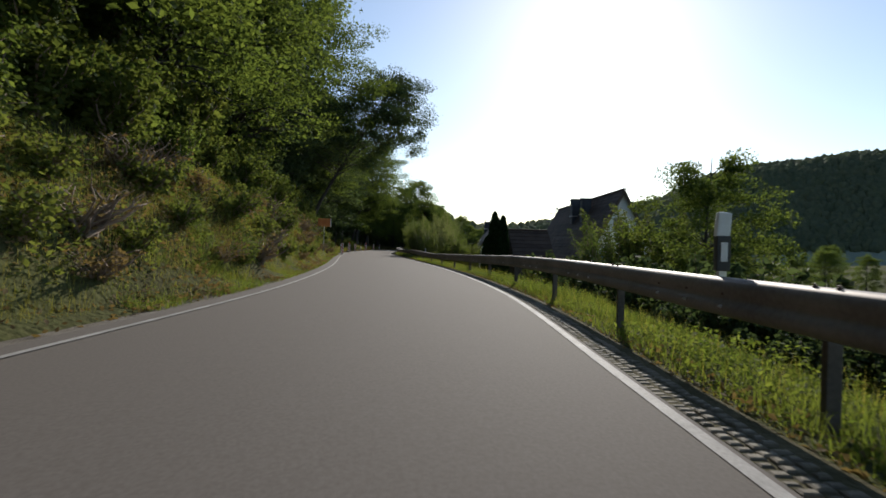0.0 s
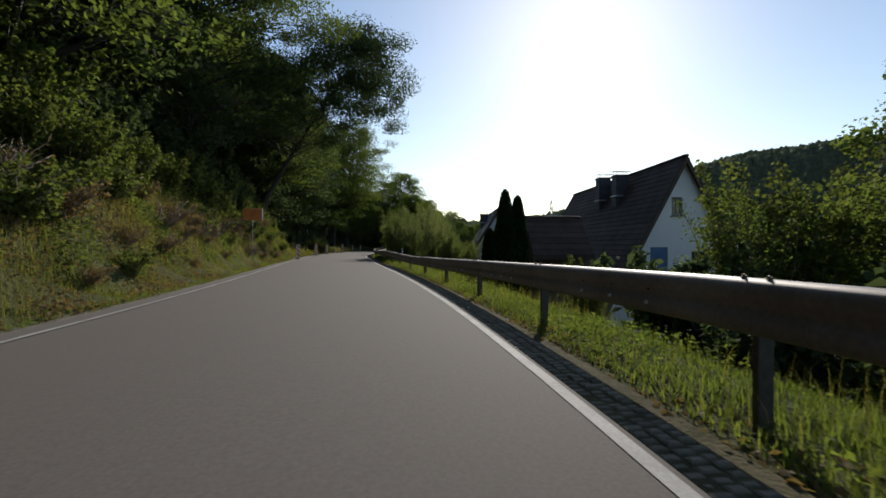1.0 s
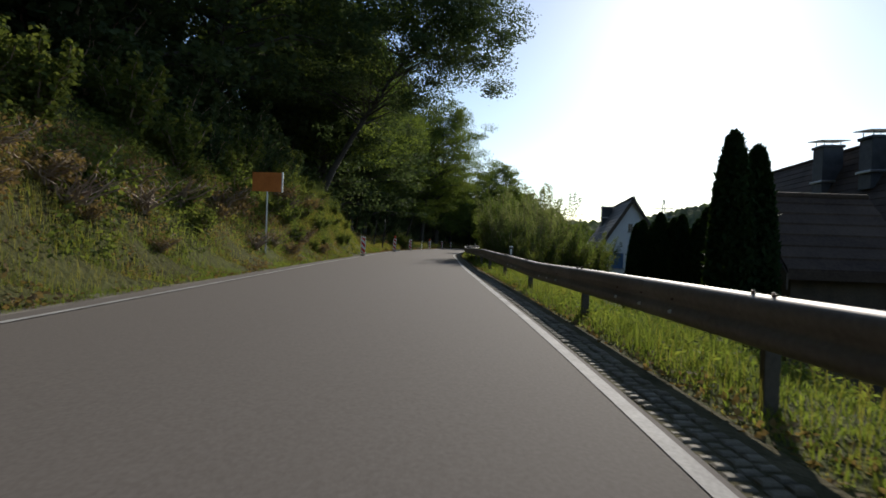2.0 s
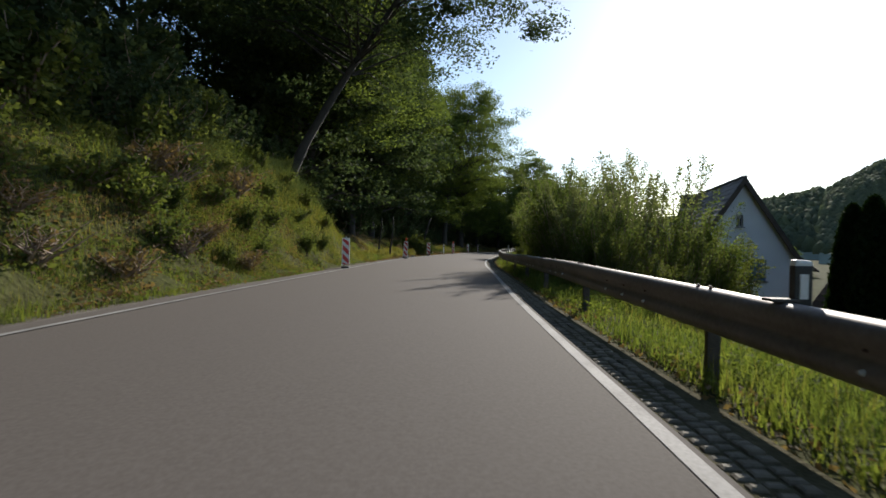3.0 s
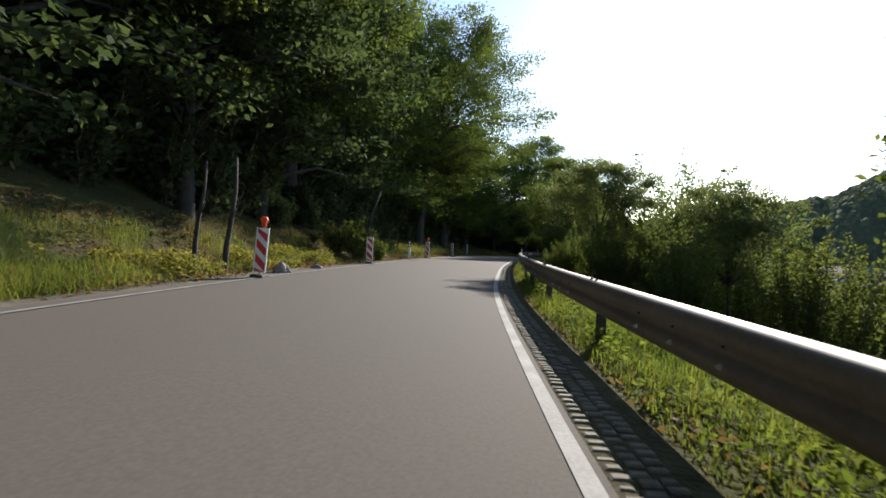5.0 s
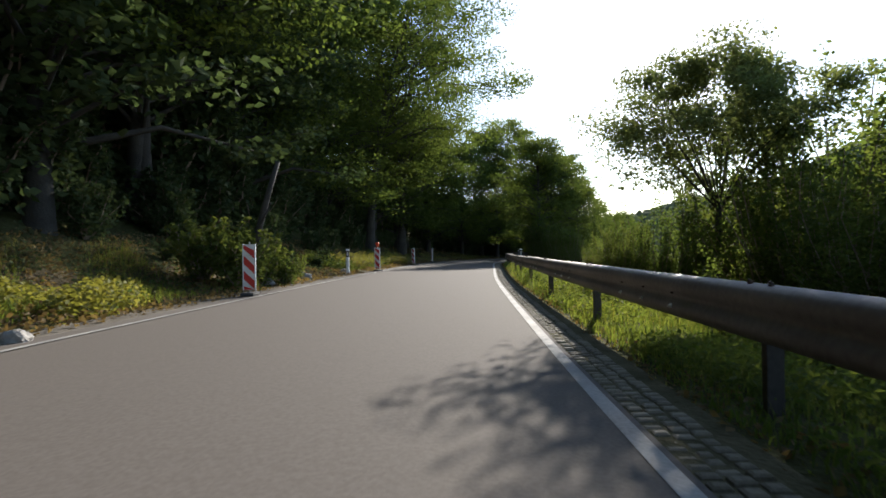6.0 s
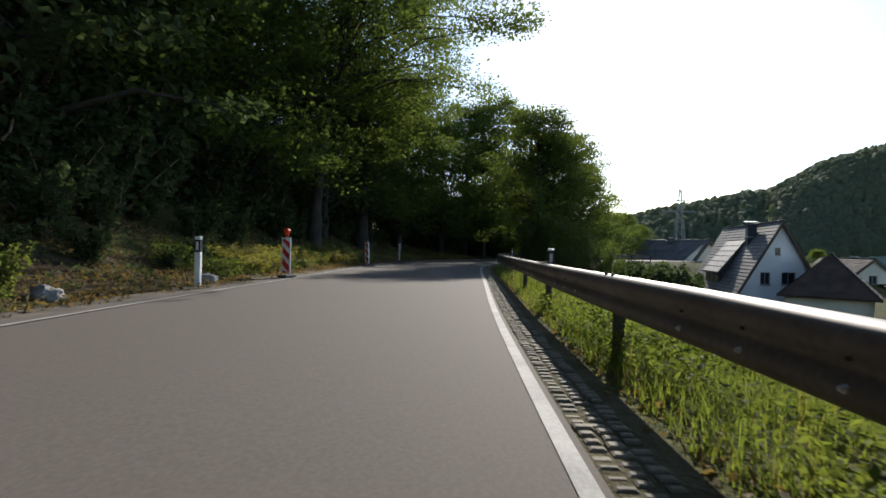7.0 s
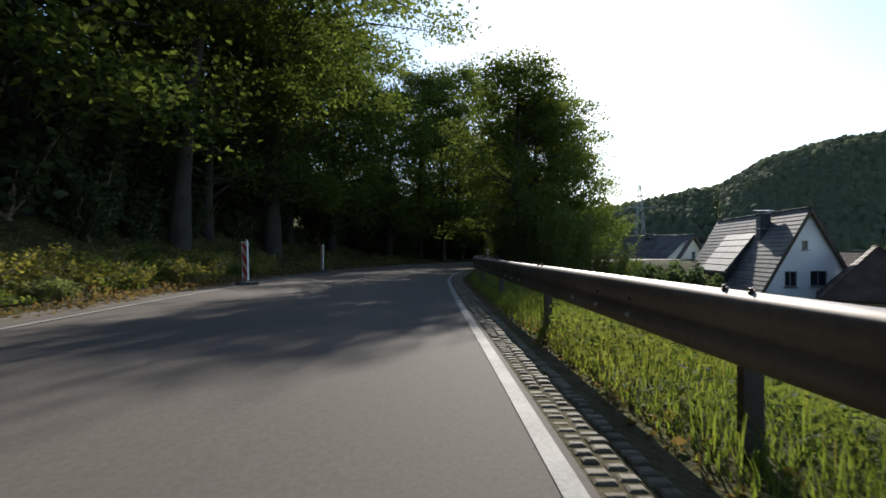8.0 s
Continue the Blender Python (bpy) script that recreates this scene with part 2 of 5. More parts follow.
def land_at(x, y):
    return float(land(x, y)[0])


# ---- building helpers ----
def mesh_from(name, verts, faces, material, smooth_faces=False):
    me = bpy.data.meshes.new(name)
    me.from_pydata([tuple(v) for v in verts], [], faces)
    me.materials.append(material)
    if smooth_faces:
        me.polygons.foreach_set("use_smooth", [True] * len(me.polygons))
    me.update()
    return me


def part(name, bm, material, parent, label=""):
    """Links a bmesh, or a mesh that is ready, as one mesh object under a thing or a part."""
    if isinstance(bm, bpy.types.Mesh):
        me = bm
    else:
        me = bpy.data.meshes.new(name)
        bm.normal_update()
        bm.to_mesh(me)
        bm.free()
        me.materials.append(material)
    ob = new(name, me)
    ob.parent = parent
    return tagged(ob, label)


def thing(name, m, label, category, group="", kind=""):
    ob = new(name)
    ob.empty_display_size = 0.2
    ob.matrix_world = m
    return tagged(ob, label, category, group, kind)


def box(size, at=(0, 0, 0), bevel=0.0, bm=None, turn=None):
    """A bevelled block, centred at the place."""
    own = bm if bm is not None else bmesh.new()
    m = Matrix.Translation(at) @ (turn or Matrix()) @ Matrix.Diagonal((*size, 1))
    got = bmesh.ops.create_cube(own, size=1, matrix=m)
    if bevel:
        edges = list({e for v in got["verts"] for e in v.link_edges})
        bmesh.ops.bevel(own, geom=edges, offset=bevel, segments=2, affect="EDGES", profile=0.6)
    return own


def rod(a, b, r0, r1=None, sides=8, bm=None):
    """A tapered rod from a to b."""
    own = bm if bm is not None else bmesh.new()
    a, b = Vector(a), Vector(b)
    turn = (b - a).to_track_quat("Z", "Y").to_matrix().to_4x4()
    bmesh.ops.create_cone(own, cap_ends=True, segments=sides, radius1=r0, radius2=r1 if r1 is not None else r0, depth=(b - a).length,
                          matrix=Matrix.Translation((a + b) / 2) @ turn)
    return own


def tube_mesh(name, lines, material, sides=6):
    """Tapered limbs: each line is a list of (x, y, z, radius)."""
    verts, faces = [], []
    for line in lines:
        base = len(verts)
        for k, (x, y, z, r) in enumerate(line):
            p = Vector((x, y, z))
            q = Vector(line[min(k + 1, len(line) - 1)][:3]) - Vector(line[max(k - 1, 0)][:3])
            q = q.normalized() if q.length > 1e-6 else Vector((0, 0, 1))
            side = q.cross(Vector((0.31, 0.95, 0.05))).normalized()
            other = q.cross(side)
            for i in range(sides):
                a = 2 * math.pi * i / sides
                verts.append(p + r * (math.cos(a) * side + math.sin(a) * other))
        for k in range(len(line) - 1):
            for i in range(sides):
                a, b = base + k * sides + i, base + k * sides + (i + 1) % sides
                faces.append((a, b, b + sides, a + sides))
        faces.append(tuple(base + (len(line) - 1) * sides + i for i in range(sides)))
    return mesh_from(name, verts, faces, material, True)


def leaves_mesh(name, centres, size, material, rng, droop=0.3, long=1.6, spread=0.35, up=0.6):
    """Many single leaves, each folded along its midrib: centres is an n x 3 array."""
    n = len(centres)
    ax = rng.normal(size=(n, 3))
    ax[:, 2] = ax[:, 2] * 0.5 - droop
    ax /= np.linalg.norm(ax, axis=1)[:, None]
    nz = rng.normal(size=(n, 3)) * (1 - up)
    nz[:, 2] += up
    side = np.cross(ax, nz)
    side /= np.linalg.norm(side, axis=1)[:, None] + 1e-9
    nrm = np.cross(side, ax)
    sz = size * (1 + spread * rng.uniform(-1, 1, n))[:, None]
    a = centres - ax * sz * long / 2
    c = centres + ax * sz * long / 2
    lft, rgt = centres - side * sz * 0.5 + nrm * sz * 0.14, centres + side * sz * 0.5 + nrm * sz * 0.14
    v = np.stack([a, lft, c, rgt], 1).reshape(-1, 3)
    idx = np.arange(n) * 4
    tri = np.stack([idx, idx + 2, idx + 1, idx, idx + 3, idx + 2], 1).reshape(-1)
    me = bpy.data.meshes.new(name)
    me.vertices.add(4 * n)
    me.vertices.foreach_set("co", v.ravel())
    me.loops.add(6 * n)
    me.loops.foreach_set("vertex_index", tri)
    me.polygons.add(2 * n)
    me.polygons.foreach_set("loop_start", np.arange(2 * n) * 3)
    me.materials.append(material)
    me.update(calc_edges=True)
    me.validate()
    return me


def blades_mesh(name, roots, height, width, material, rng, lean=0.45, heads=0.0):
    """Grass blades: bent, two segments each; roots is an n x 3 array, height an array."""
    n = len(roots)
    az = rng.uniform(0, 2 * np.pi, n)
    d = np.stack([np.cos(az), np.sin(az), np.zeros(n)], 1)
    sd = np.stack([-np.sin(az), np.cos(az), np.zeros(n)], 1)
    h = height[:, None]
    bend = (lean * rng.uniform(0.1, 1.2, n))[:, None]
    w = (width * rng.uniform(0.7, 1.3, n))[:, None] / 2
    mid = roots + d * h * bend * 0.3 + np.array([0, 0, 1.0]) * h * 0.55
    tip = roots + d * h * bend + np.array([0, 0, 1.0]) * h * np.sqrt(np.clip(1 - bend ** 2 * 0.4, 0.2, 1))
    v = np.stack([roots - sd * w, roots + sd * w, mid + sd * w * 0.8, mid - sd * w * 0.8, tip], 1).reshape(-1, 3)
    i = np.arange(n) * 5
    loops = np.stack([i, i + 1, i + 2, i + 3, i + 3, i + 2, i + 4], 1).reshape(-1)
    me = bpy.data.meshes.new(name)
    me.vertices.add(5 * n)
    me.vertices.foreach_set("co", v.ravel())
    me.loops.add(7 * n)
    me.loops.foreach_set("vertex_index", loops)
    me.polygons.add(2 * n)
    st = np.arange(n) * 7
    me.polygons.foreach_set("loop_start", np.stack([st, st + 4], 1).ravel())
    me.materials.append(material)
    me.update(calc_edges=True)
    me.validate()
    return me


def strip(name, profile, s0, s1, step, material, smooth_faces=False, lift=None):
    """A band along the road with the cross-section profile, a list of (u, z)."""
    ss = np.arange(s0, s1 + step / 2, step)
    verts, faces, n = [], [], len(profile)
    for s in ss:
        for u, z in profile:
            x, y, _ = on_road(s, u)
            verts.append((x, y, z + (float(lift(s)) if lift else 0.0)))
    for k in range(len(ss) - 1):
        for i in range(n - 1):
            a = k * n + i
            faces.append((a, a + 1, a + n + 1, a + n))
    return mesh_from(name, verts, faces, material, smooth_faces)

# ---- ground ----
def spaced(lo, hi, step, far, factor=1.22):
    core = list(np.arange(lo, hi + step / 2, step))
    out, d = [], step
    while core[-1] + d < far:
        d *= factor
        core.append(core[-1] + d)
    d = step
    while core[0] - d > -far:
        d *= factor
        core.insert(0, core[0] - d)
    return np.array(core)


gx, gy = spaced(-45, 22, 0.6, 2600), spaced(-16, 132, 0.6, 2600)
GX, GY = np.meshgrid(gx, gy)
GZ = land(GX.ravel(), GY.ravel())
nx = len(gx)
grid_faces = [(j * nx + i, j * nx + i + 1, (j + 1) * nx + i + 1, (j + 1) * nx + i) for j in range(len(gy) - 1) for i in range(nx - 1)]
SOIL_GREEN = mat("overgrown_ground", (0.046, 0.042, 0.020), (0.080, 0.086, 0.032), 0.5, 9.0, 0.95, bump=0.8, dist=0.08, spec=0.03)
ground = new("ground", mesh_from("ground", np.stack([GX.ravel(), GY.ravel(), GZ], 1), grid_faces, SOIL_GREEN, True))
tagged(ground, "uneven overgrown ground of soil, moss and litter", "ground", kind="structure")

END = S[-1] - 1
road = new("road", strip("road", [(-WIDTH - 0.42, -0.045), (-WIDTH - 0.40, -0.01), (-WIDTH / 2, 0.02), (0.09, 0.0), (0.10, -0.05)], 0, END, 1.0, ASPHALT))
tagged(road, "worn grey asphalt country road without centre line", "road", kind="structure")
for name, u0, w in (("edge_line_right", 0.0, 0.098), ("edge_line_left", -WIDTH, 0.09)):
    z = 0.006
    ob = new(name, strip(name, [(u0 - w / 2, z), (u0 + w / 2, z)], 0, END, 1.0, PAINT))
    tagged(ob, "continuous worn white painted edge line on asphalt", "road marking", kind="structure")
shoulder = new("shoulder", strip("shoulder", [(-WIDTH - 1.0, -0.07), (-WIDTH - 0.9, 0.0), (-WIDTH - 0.40, -0.006), (-WIDTH - 0.36, -0.03)], 0, END, 1.0, SHOULDER))
tagged(shoulder, "narrow dusty gravel shoulder along the asphalt edge", "shoulder", kind="structure")

ss = np.arange(s_at(59), s_at(140), 1.0)
soil_verts, soil_faces = [], []
for s in ss:
    for k in range(7):
        x, y, _ = on_road(s, -WIDTH - 0.85 - 0.55 * k + (0.25 * math.sin(s * 1.3) if k == 6 else 0))
        soil_verts.append((x, y, land_at(x, y) + 0.02 - (0.06 if k in (0, 6) else 0)))
for j in range(len(ss) - 1):
    for k in range(6):
        soil_faces.append((j * 7 + k, j * 7 + k + 1, j * 7 + k + 8, j * 7 + k + 7))
verge_soil = new("verge", mesh_from("verge", soil_verts, soil_faces, SOIL, True))
tagged(verge_soil, "bare brown soil verge at the foot of the wood", "verge", kind="structure")


# ---- guard rail ----
RAIL_U = 0.80
beam_profile = [(0.085, 0.758), (0.055, 0.764), (0.010, 0.763), (-0.022, 0.752), (-0.042, 0.726), (-0.049, 0.690), (-0.046, 0.660), (-0.036, 0.635), (-0.024, 0.615),
                (-0.020, 0.598), (-0.024, 0.581), (-0.038, 0.560), (-0.048, 0.530), (-0.046, 0.500), (-0.034, 0.470), (-0.012, 0.450), (0.020, 0.440), (0.060, 0.438)]
rail = thing("guard_rail", Matrix(), "weathered galvanised steel guard rail on posts beside the road", "guard rail")
S_P0 = s_at(7.79)
posts_s = [S_P0 + 4.0 * k for k in range(-6, 36) if 1 < S_P0 + 4.0 * k < END - 30]
back = [(u + RAIL_U + 0.004, z) for u, z in reversed(beam_profile)]
front = [(u + RAIL_U, z) for u, z in beam_profile]
for k in range(len(posts_s) - 1):
    a, b = posts_s[k] - 0.12, posts_s[k + 1] - 0.12
    part("beam", strip("beam", front + back + front[:1], a, b + 0.18, (b + 0.18 - a) / 8, STEEL, True, rail_lift), None, rail)
post_bm = box((0.10, 0.055, 1.05), (0, 0, 0.16), 0.008)
post_me = bpy.data.meshes.new("post")
box((0.16, 0.012, 0.18), (-0.03, 0.0, 0.60), 0.0, post_bm)
post_bm.to_mesh(post_me)
post_bm.free()
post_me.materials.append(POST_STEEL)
bolt_bm = rod((0, 0, 0), (-0.018, 0, 0.0), 0.018, 0.016, 6)
rod((-0.016, 0, 0), (-0.03, 0, 0), 0.01, 0.009, 6, bolt_bm)
bolt_me = bpy.data.meshes.new("bolt_or_hole_disc")
bolt_bm.to_mesh(bolt_me)
bolt_bm.free()
bolt_me.materials.append(BOLT)
# Discs standing for the beam's open holes, the large ones pale with daylight.
hole_disc_me = bolt_me.copy()
hole_disc_me.materials[0] = HOLE_LIGHT
small_hole_me = bolt_me.copy()
small_hole_me.transform(Matrix.Scale(0.55, 4))
for s in posts_s:
    x, y, yaw = on_road(s, RAIL_U + 0.13)
    p = part("post", post_me, None, rail)
    p.matrix_world = Matrix.Translation((x, y, rail_lift(s))) @ Matrix.Rotation(yaw, 4, "Z")
    # Bolts on top at the posts; on the face, discs for lit holes.
    for ds, u, z, tilt in ((0.0, 0.012, 0.757, 75), (-0.2, 0.012, 0.757, 75), (1.0, -0.040, 0.53, 0), (1.64, -0.040, 0.53, 0), (2.28, -0.040, 0.53, 0), (1.0, -0.034, 0.63, 1), (1.64, -0.034, 0.63, 1), (2.28, -0.034, 0.63, 1)):
        x, y, yaw = on_road(s + ds, RAIL_U + u)
        b = part("bolt_or_hole_disc", bolt_me if tilt > 1 else small_hole_me if tilt else hole_disc_me, None, rail)
        b.matrix_world = Matrix.Translation((x, y, z + rail_lift(s + ds))) @ Matrix.Rotation(yaw, 4, "Z") @ Matrix.Rotation(radians(tilt), 4, "Y")

# ---- trees and shrubs ----
def tree_shape(seed, height, spread, clear, leaves, leaf, leaf_material, clumps=70, flat=0.45, lean=(0.0, 0.0), trunk_r=0.22, name="broadleaf_tree", fork=0.0, tight=1.55, bend=2.0):
    """Trunk and crown meshes of a broad tree that stands at the origin."""
    rng = np.random.default_rng(seed)
    lines, tips = [], []
    top = Vector((lean[0] * height, lean[1] * height, height * 0.93))
    trunk = []
    for k in range(9):
        f = k / 8
        f = f * fork if fork else f
        trunk.append((top.x * f ** bend + 0.12 * math.sin(3 * f + seed), top.y * f ** bend + 0.12 * math.sin(2.3 * f + 2 * seed), -0.4 + (top.z + 0.4) * f, trunk_r * (1.25 - 1.15 * f) * (1.35 if k == 0 else 1)))
    lines.append(trunk)
    for c in range(clumps):
        f = clear + (1 - clear) * rng.uniform(0, 1) ** 0.85
        az = rng.uniform(0, 2 * math.pi)
        g = (f - clear) / (1 - clear)
        reach = spread * (0.35 + 0.75 * math.sin(math.pi * min(1, 0.18 + 0.82 * g) ** 0.8)) * rng.uniform(0.45, 1.08)
        z0 = height * (fork * 0.9 if fork else f * 0.86)
        t = min(8, max(0, z0 / (height * 0.93 * (fork or 1)) * 8))
        i = int(min(7, t))
        w = t - i
        root = Vector(trunk[i][:3]).lerp(Vector(trunk[i + 1][:3]), w)
        tip = root + Vector((math.cos(az) * reach, math.sin(az) * reach, reach * rng.uniform(-0.12, 0.4) + height * 0.03 + (height * (f - fork) * 0.8 if fork else 0)))
        midp = root.lerp(tip, 0.5) + Vector((0, 0, 0.12 * reach))
        if c % (5 if fork else 2) == 0:
            r = max(0.02, trunk[i][3] * 0.35)
            lines.append([(*root, r), (*midp, r * 0.6), (*tip, r * 0.15)])
        tips.append((tip, midp, reach))
    per = leaves // clumps
    cen = []
    for tip, midp, reach in tips:
        rad = spread * rng.uniform(0.09, 0.21)
        ball = rng.normal(size=(per, 3))
        ball *= (rng.uniform(0, 1, per) ** 0.45 / np.linalg.norm(ball, axis=1))[:, None]
        base = np.array(tip) + ball * np.array([rad, rad, rad * flat]) * tight
        along = rng.uniform(0, 1, per)[:, None] < 0.3
        way = np.array(midp) + (np.array(tip) - np.array(midp)) * rng.uniform(0, 1, per)[:, None] + rng.normal(size=(per, 3)) * rad * 0.36
        cen.append(np.where(along, way, base))
    cen = np.concatenate(cen)
    return tube_mesh("trunk", lines[:1], BARK, 9), tube_mesh("branchwork", lines[1:], BARK, 5), leaves_mesh("crown", cen, leaf, leaf_material, rng)


def make_tree(shape, x, y, turn, scale, label, category="tree", group="", name="broadleaf_tree", z=None):
    ob = thing(name, Matrix.Translation((x, y, land_at(x, y) if z is None else z)) @ Matrix.Rotation(turn, 4, "Z") @ Matrix.Scale(scale, 4), label, category, group)
    part("trunk", shape[0], None, ob)
    part("crown", shape[-1], None, ob)
    if len(shape) == 3:
        tagged(part("branchwork", shape[1], None, ob), kind="stuff")
    return ob


def shrub_shape(seed, height, spread, leaves, leaf, leaf_material, stems=16, upright=0.5, dense=0.5):
    """Arching stems from one foot, leaves along them."""
    rng = np.random.default_rng(seed)
    lines, cen = [], []
    per = leaves // stems
    for k in range(stems):
        az, out = rng.uniform(0, 2 * math.pi), spread * rng.uniform(0.2, 1.0) * (1 - 0.4 * upright)
        h = height * rng.uniform(0.55, 1.05)
        bow = rng.uniform(0.1, 0.5) * (1 - upright)
        pts = []
        for i in range(6):
            f = i / 5
            pts.append((math.cos(az) * out * f ** 0.9 + 0.06 * rng.normal(), math.sin(az) * out * f ** 0.9 + 0.06 * rng.normal(), h * (f - bow * f * f) - 0.1 * (1 - f), 0.022 * (1.1 - f) + 0.004))
        lines.append(pts)
        p = np.array(pts)[:, :3]
        f = rng.uniform(0.12, 1, per) ** 0.8 * 5
        i = np.minimum(4, f.astype(int))
        at = p[i] + (p[i + 1] - p[i]) * (f - i)[:, None]
        cen.append(at + rng.normal(size=(per, 3)) * spread * 0.15 * (1.28 - f / 4.6)[:, None])
    cen = np.concatenate(cen)
    cen[:, 2] = np.maximum(cen[:, 2], 0.03)
    return tube_mesh("branchwork", lines, TWIG, 5), leaves_mesh("foliage", cen, leaf, leaf_material, rng, up=0.4)


def make_shrub(shape, x, y, turn, scale, label, group="", name="shrub", category="shrub", z=None):
    ob = thing(name, Matrix.Translation((x, y, land_at(x, y) if z is None else z)) @ Matrix.Rotation(turn, 4, "Z") @ Matrix.Scale(scale, 4), label, category, group)
    tagged(part("branchwork", shape[0], None, ob), kind="stuff")
    part("foliage", shape[1], None, ob)
    return ob


rng = np.random.default_rng(11)
FOREST = [tree_shape(1, 19, 5.4, 0.10, 17000, 0.18, LEAF_DARK, 150, 0.4), tree_shape(2, 22, 6.0, 0.16, 18000, 0.19, LEAF_DARK, 160, 0.4), tree_shape(3, 16, 5.0, 0.08, 16000, 0.18, LEAF_DARK, 140, 0.4)]
EDGE = [tree_shape(4, 16, 5.0, 0.10, 26000, 0.125, LEAF, 210, 0.5), tree_shape(5, 19, 5.6, 0.12, 29000, 0.13, LEAF, 230, 0.5), tree_shape(6, 14, 4.6, 0.08, 25000, 0.12, LEAF, 200, 0.5)]
BEECH = [tree_shape(7, 22, 9.6, 0.38, 56000, 0.12, LEAF, 190, 0.55, (0.20, 0.0), 0.26, tight=1.0), tree_shape(8, 21, 7.2, 0.22, 46000, 0.115, LEAF, 190, 0.5, (0.10, 0.0), 0.28, tight=1.25), tree_shape(9, 19, 6.6, 0.20, 44000, 0.115, LEAF, 180, 0.5, (0.12, 0.0), 0.26, tight=1.25)]
# The wood on the slope: rows at growing distances from the road.
for row, (off, gap, kind) in enumerate(((-11.6, 6.0, 1), (-16.0, 6.0, 0), (-22.5, 6.0, 0))):
    s = 3.0 + row * 2.3
    while s < s_at(150):
        o = off + rng.uniform(-1.2, 1.2)
        x, y, _ = on_road(s, o)
        pick = EDGE[rng.integers(3)] if kind and not s_at(32) < s < s_at(94) else FOREST[rng.integers(3)]
        size = rng.uniform(0.85, 1.12) * (1.0 if s < s_at(108) else 0.8 if s < s_at(122) else 0.55)
        if not (row > 1 and s > s_at(120)) and not (s_at(50) < s < s_at(62) and row < 2):
            make_tree(pick, x, y, rng.uniform(0, 6.28), size, "tall green broadleaf tree of the roadside wood", group="trees of the roadside wood")
        s += gap * rng.uniform(0.8, 1.25)
# Beeches at the wood's edge whose crowns lean out high over the road.
for y, u, k in ((67.0, -11.6, 2), (75.0, -12.2, 1), (84.0, -12.2, 2), (93.0, -13.8, 1), (100.5, -13.6, 2), (105.5, -9.8, 0), (111.0, -9.5, 1)):
    x, yy, yaw = on_road(s_at(y), u)
    make_tree(BEECH[k], x, yy, yaw + rng.uniform(-0.3, 0.3), rng.uniform(0.95, 1.08), "tall beech with a high crown leaning over the road", group="beeches over the road", name="beech")
# The old beech on the mound, its crown reaching right across the road.
LEANER = tree_shape(12, 17.5, 7.4, 0.32, 70000, 0.11, LEAF_DARK, 250, 0.55, (0.46, 0.30), 0.17, tight=1.05, bend=1.15)
x, yy, yaw = on_road(s_at(48.5), -12.4)
make_tree(BEECH[0], x, yy, yaw, 0.95, "tall beech with a high crown leaning over the road", group="beeches over the road", name="beech")
make_tree(LEANER, -15.6, 54.7, 0.0, 1.0, "old beech leaning out from the mound over the road", name="beech")
# Trees that close the view where the road swings away to the right.
for y, u, k, sc in ((112, -10.4, 2, 0.95), (117, -9.8, 0, 0.85), (122, -9.4, 1, 0.72), (127, -8.6, 0, 0.8), (132, -8.0, 2, 0.8), (135, -8.4, 1, 0.7), (139, -9.0, 1, 0.5), (144, -8.8, 0, 0.5)):
    x, yy, _ = on_road(s_at(y), u)
    make_tree(EDGE[k], x, yy, rng.uniform(0, 6.28), sc, "leafy tree on the outside of the road's bend", group="trees at the bend")
for x, y, k, sc in ((-17.7, 131.0, 0, 1.05), (-14.7, 137.0, 1, 1.05)):
    make_tree(EDGE[k], x, y, x, sc, "leafy tree on the outside of the road's bend", group="trees at the bend")

# ---- shrubs ----
BUSH = [shrub_shape(20 + k, 2.0, 1.3, 2600, 0.085, m, 22, 0.45) for k, m in enumerate((LEAF_SHRUB, LEAF, LEAF_SHRUB))]
BUSH_DARK = [shrub_shape(30 + k, 2.2, 1.4, 2400, 0.10, LEAF_DARK, 20, 0.4) for k in range(2)]
DEAD = shrub_shape(43, 0.8, 1.0, 160, 0.05, LEAF_DRY, 38, 0.2)
BRAMBLE = [shrub_shape(42, 0.8, 1.1, 800, 0.055, LEAF_DRY, 30, 0.15), shrub_shape(40, 0.9, 1.0, 900, 0.06, LEAF_DRY, 26, 0.1), shrub_shape(41, 1.0, 1.1, 1500, 0.07, LEAF_SHRUB, 24, 0.15)]
TALL = [shrub_shape(50, 6.0, 2.5, 22000, 0.050, LEAF_SILVER, 46, 0.55), shrub_shape(51, 5.0, 2.0, 15000, 0.055, LEAF_SHRUB, 42, 0.55), shrub_shape(52, 5.5, 2.3, 18000, 0.050, LEAF, 46, 0.5), shrub_shape(53, 6.0, 1.5, 9000, 0.044, LEAF_SILVER, 20, 0.45)]
s = 2.0
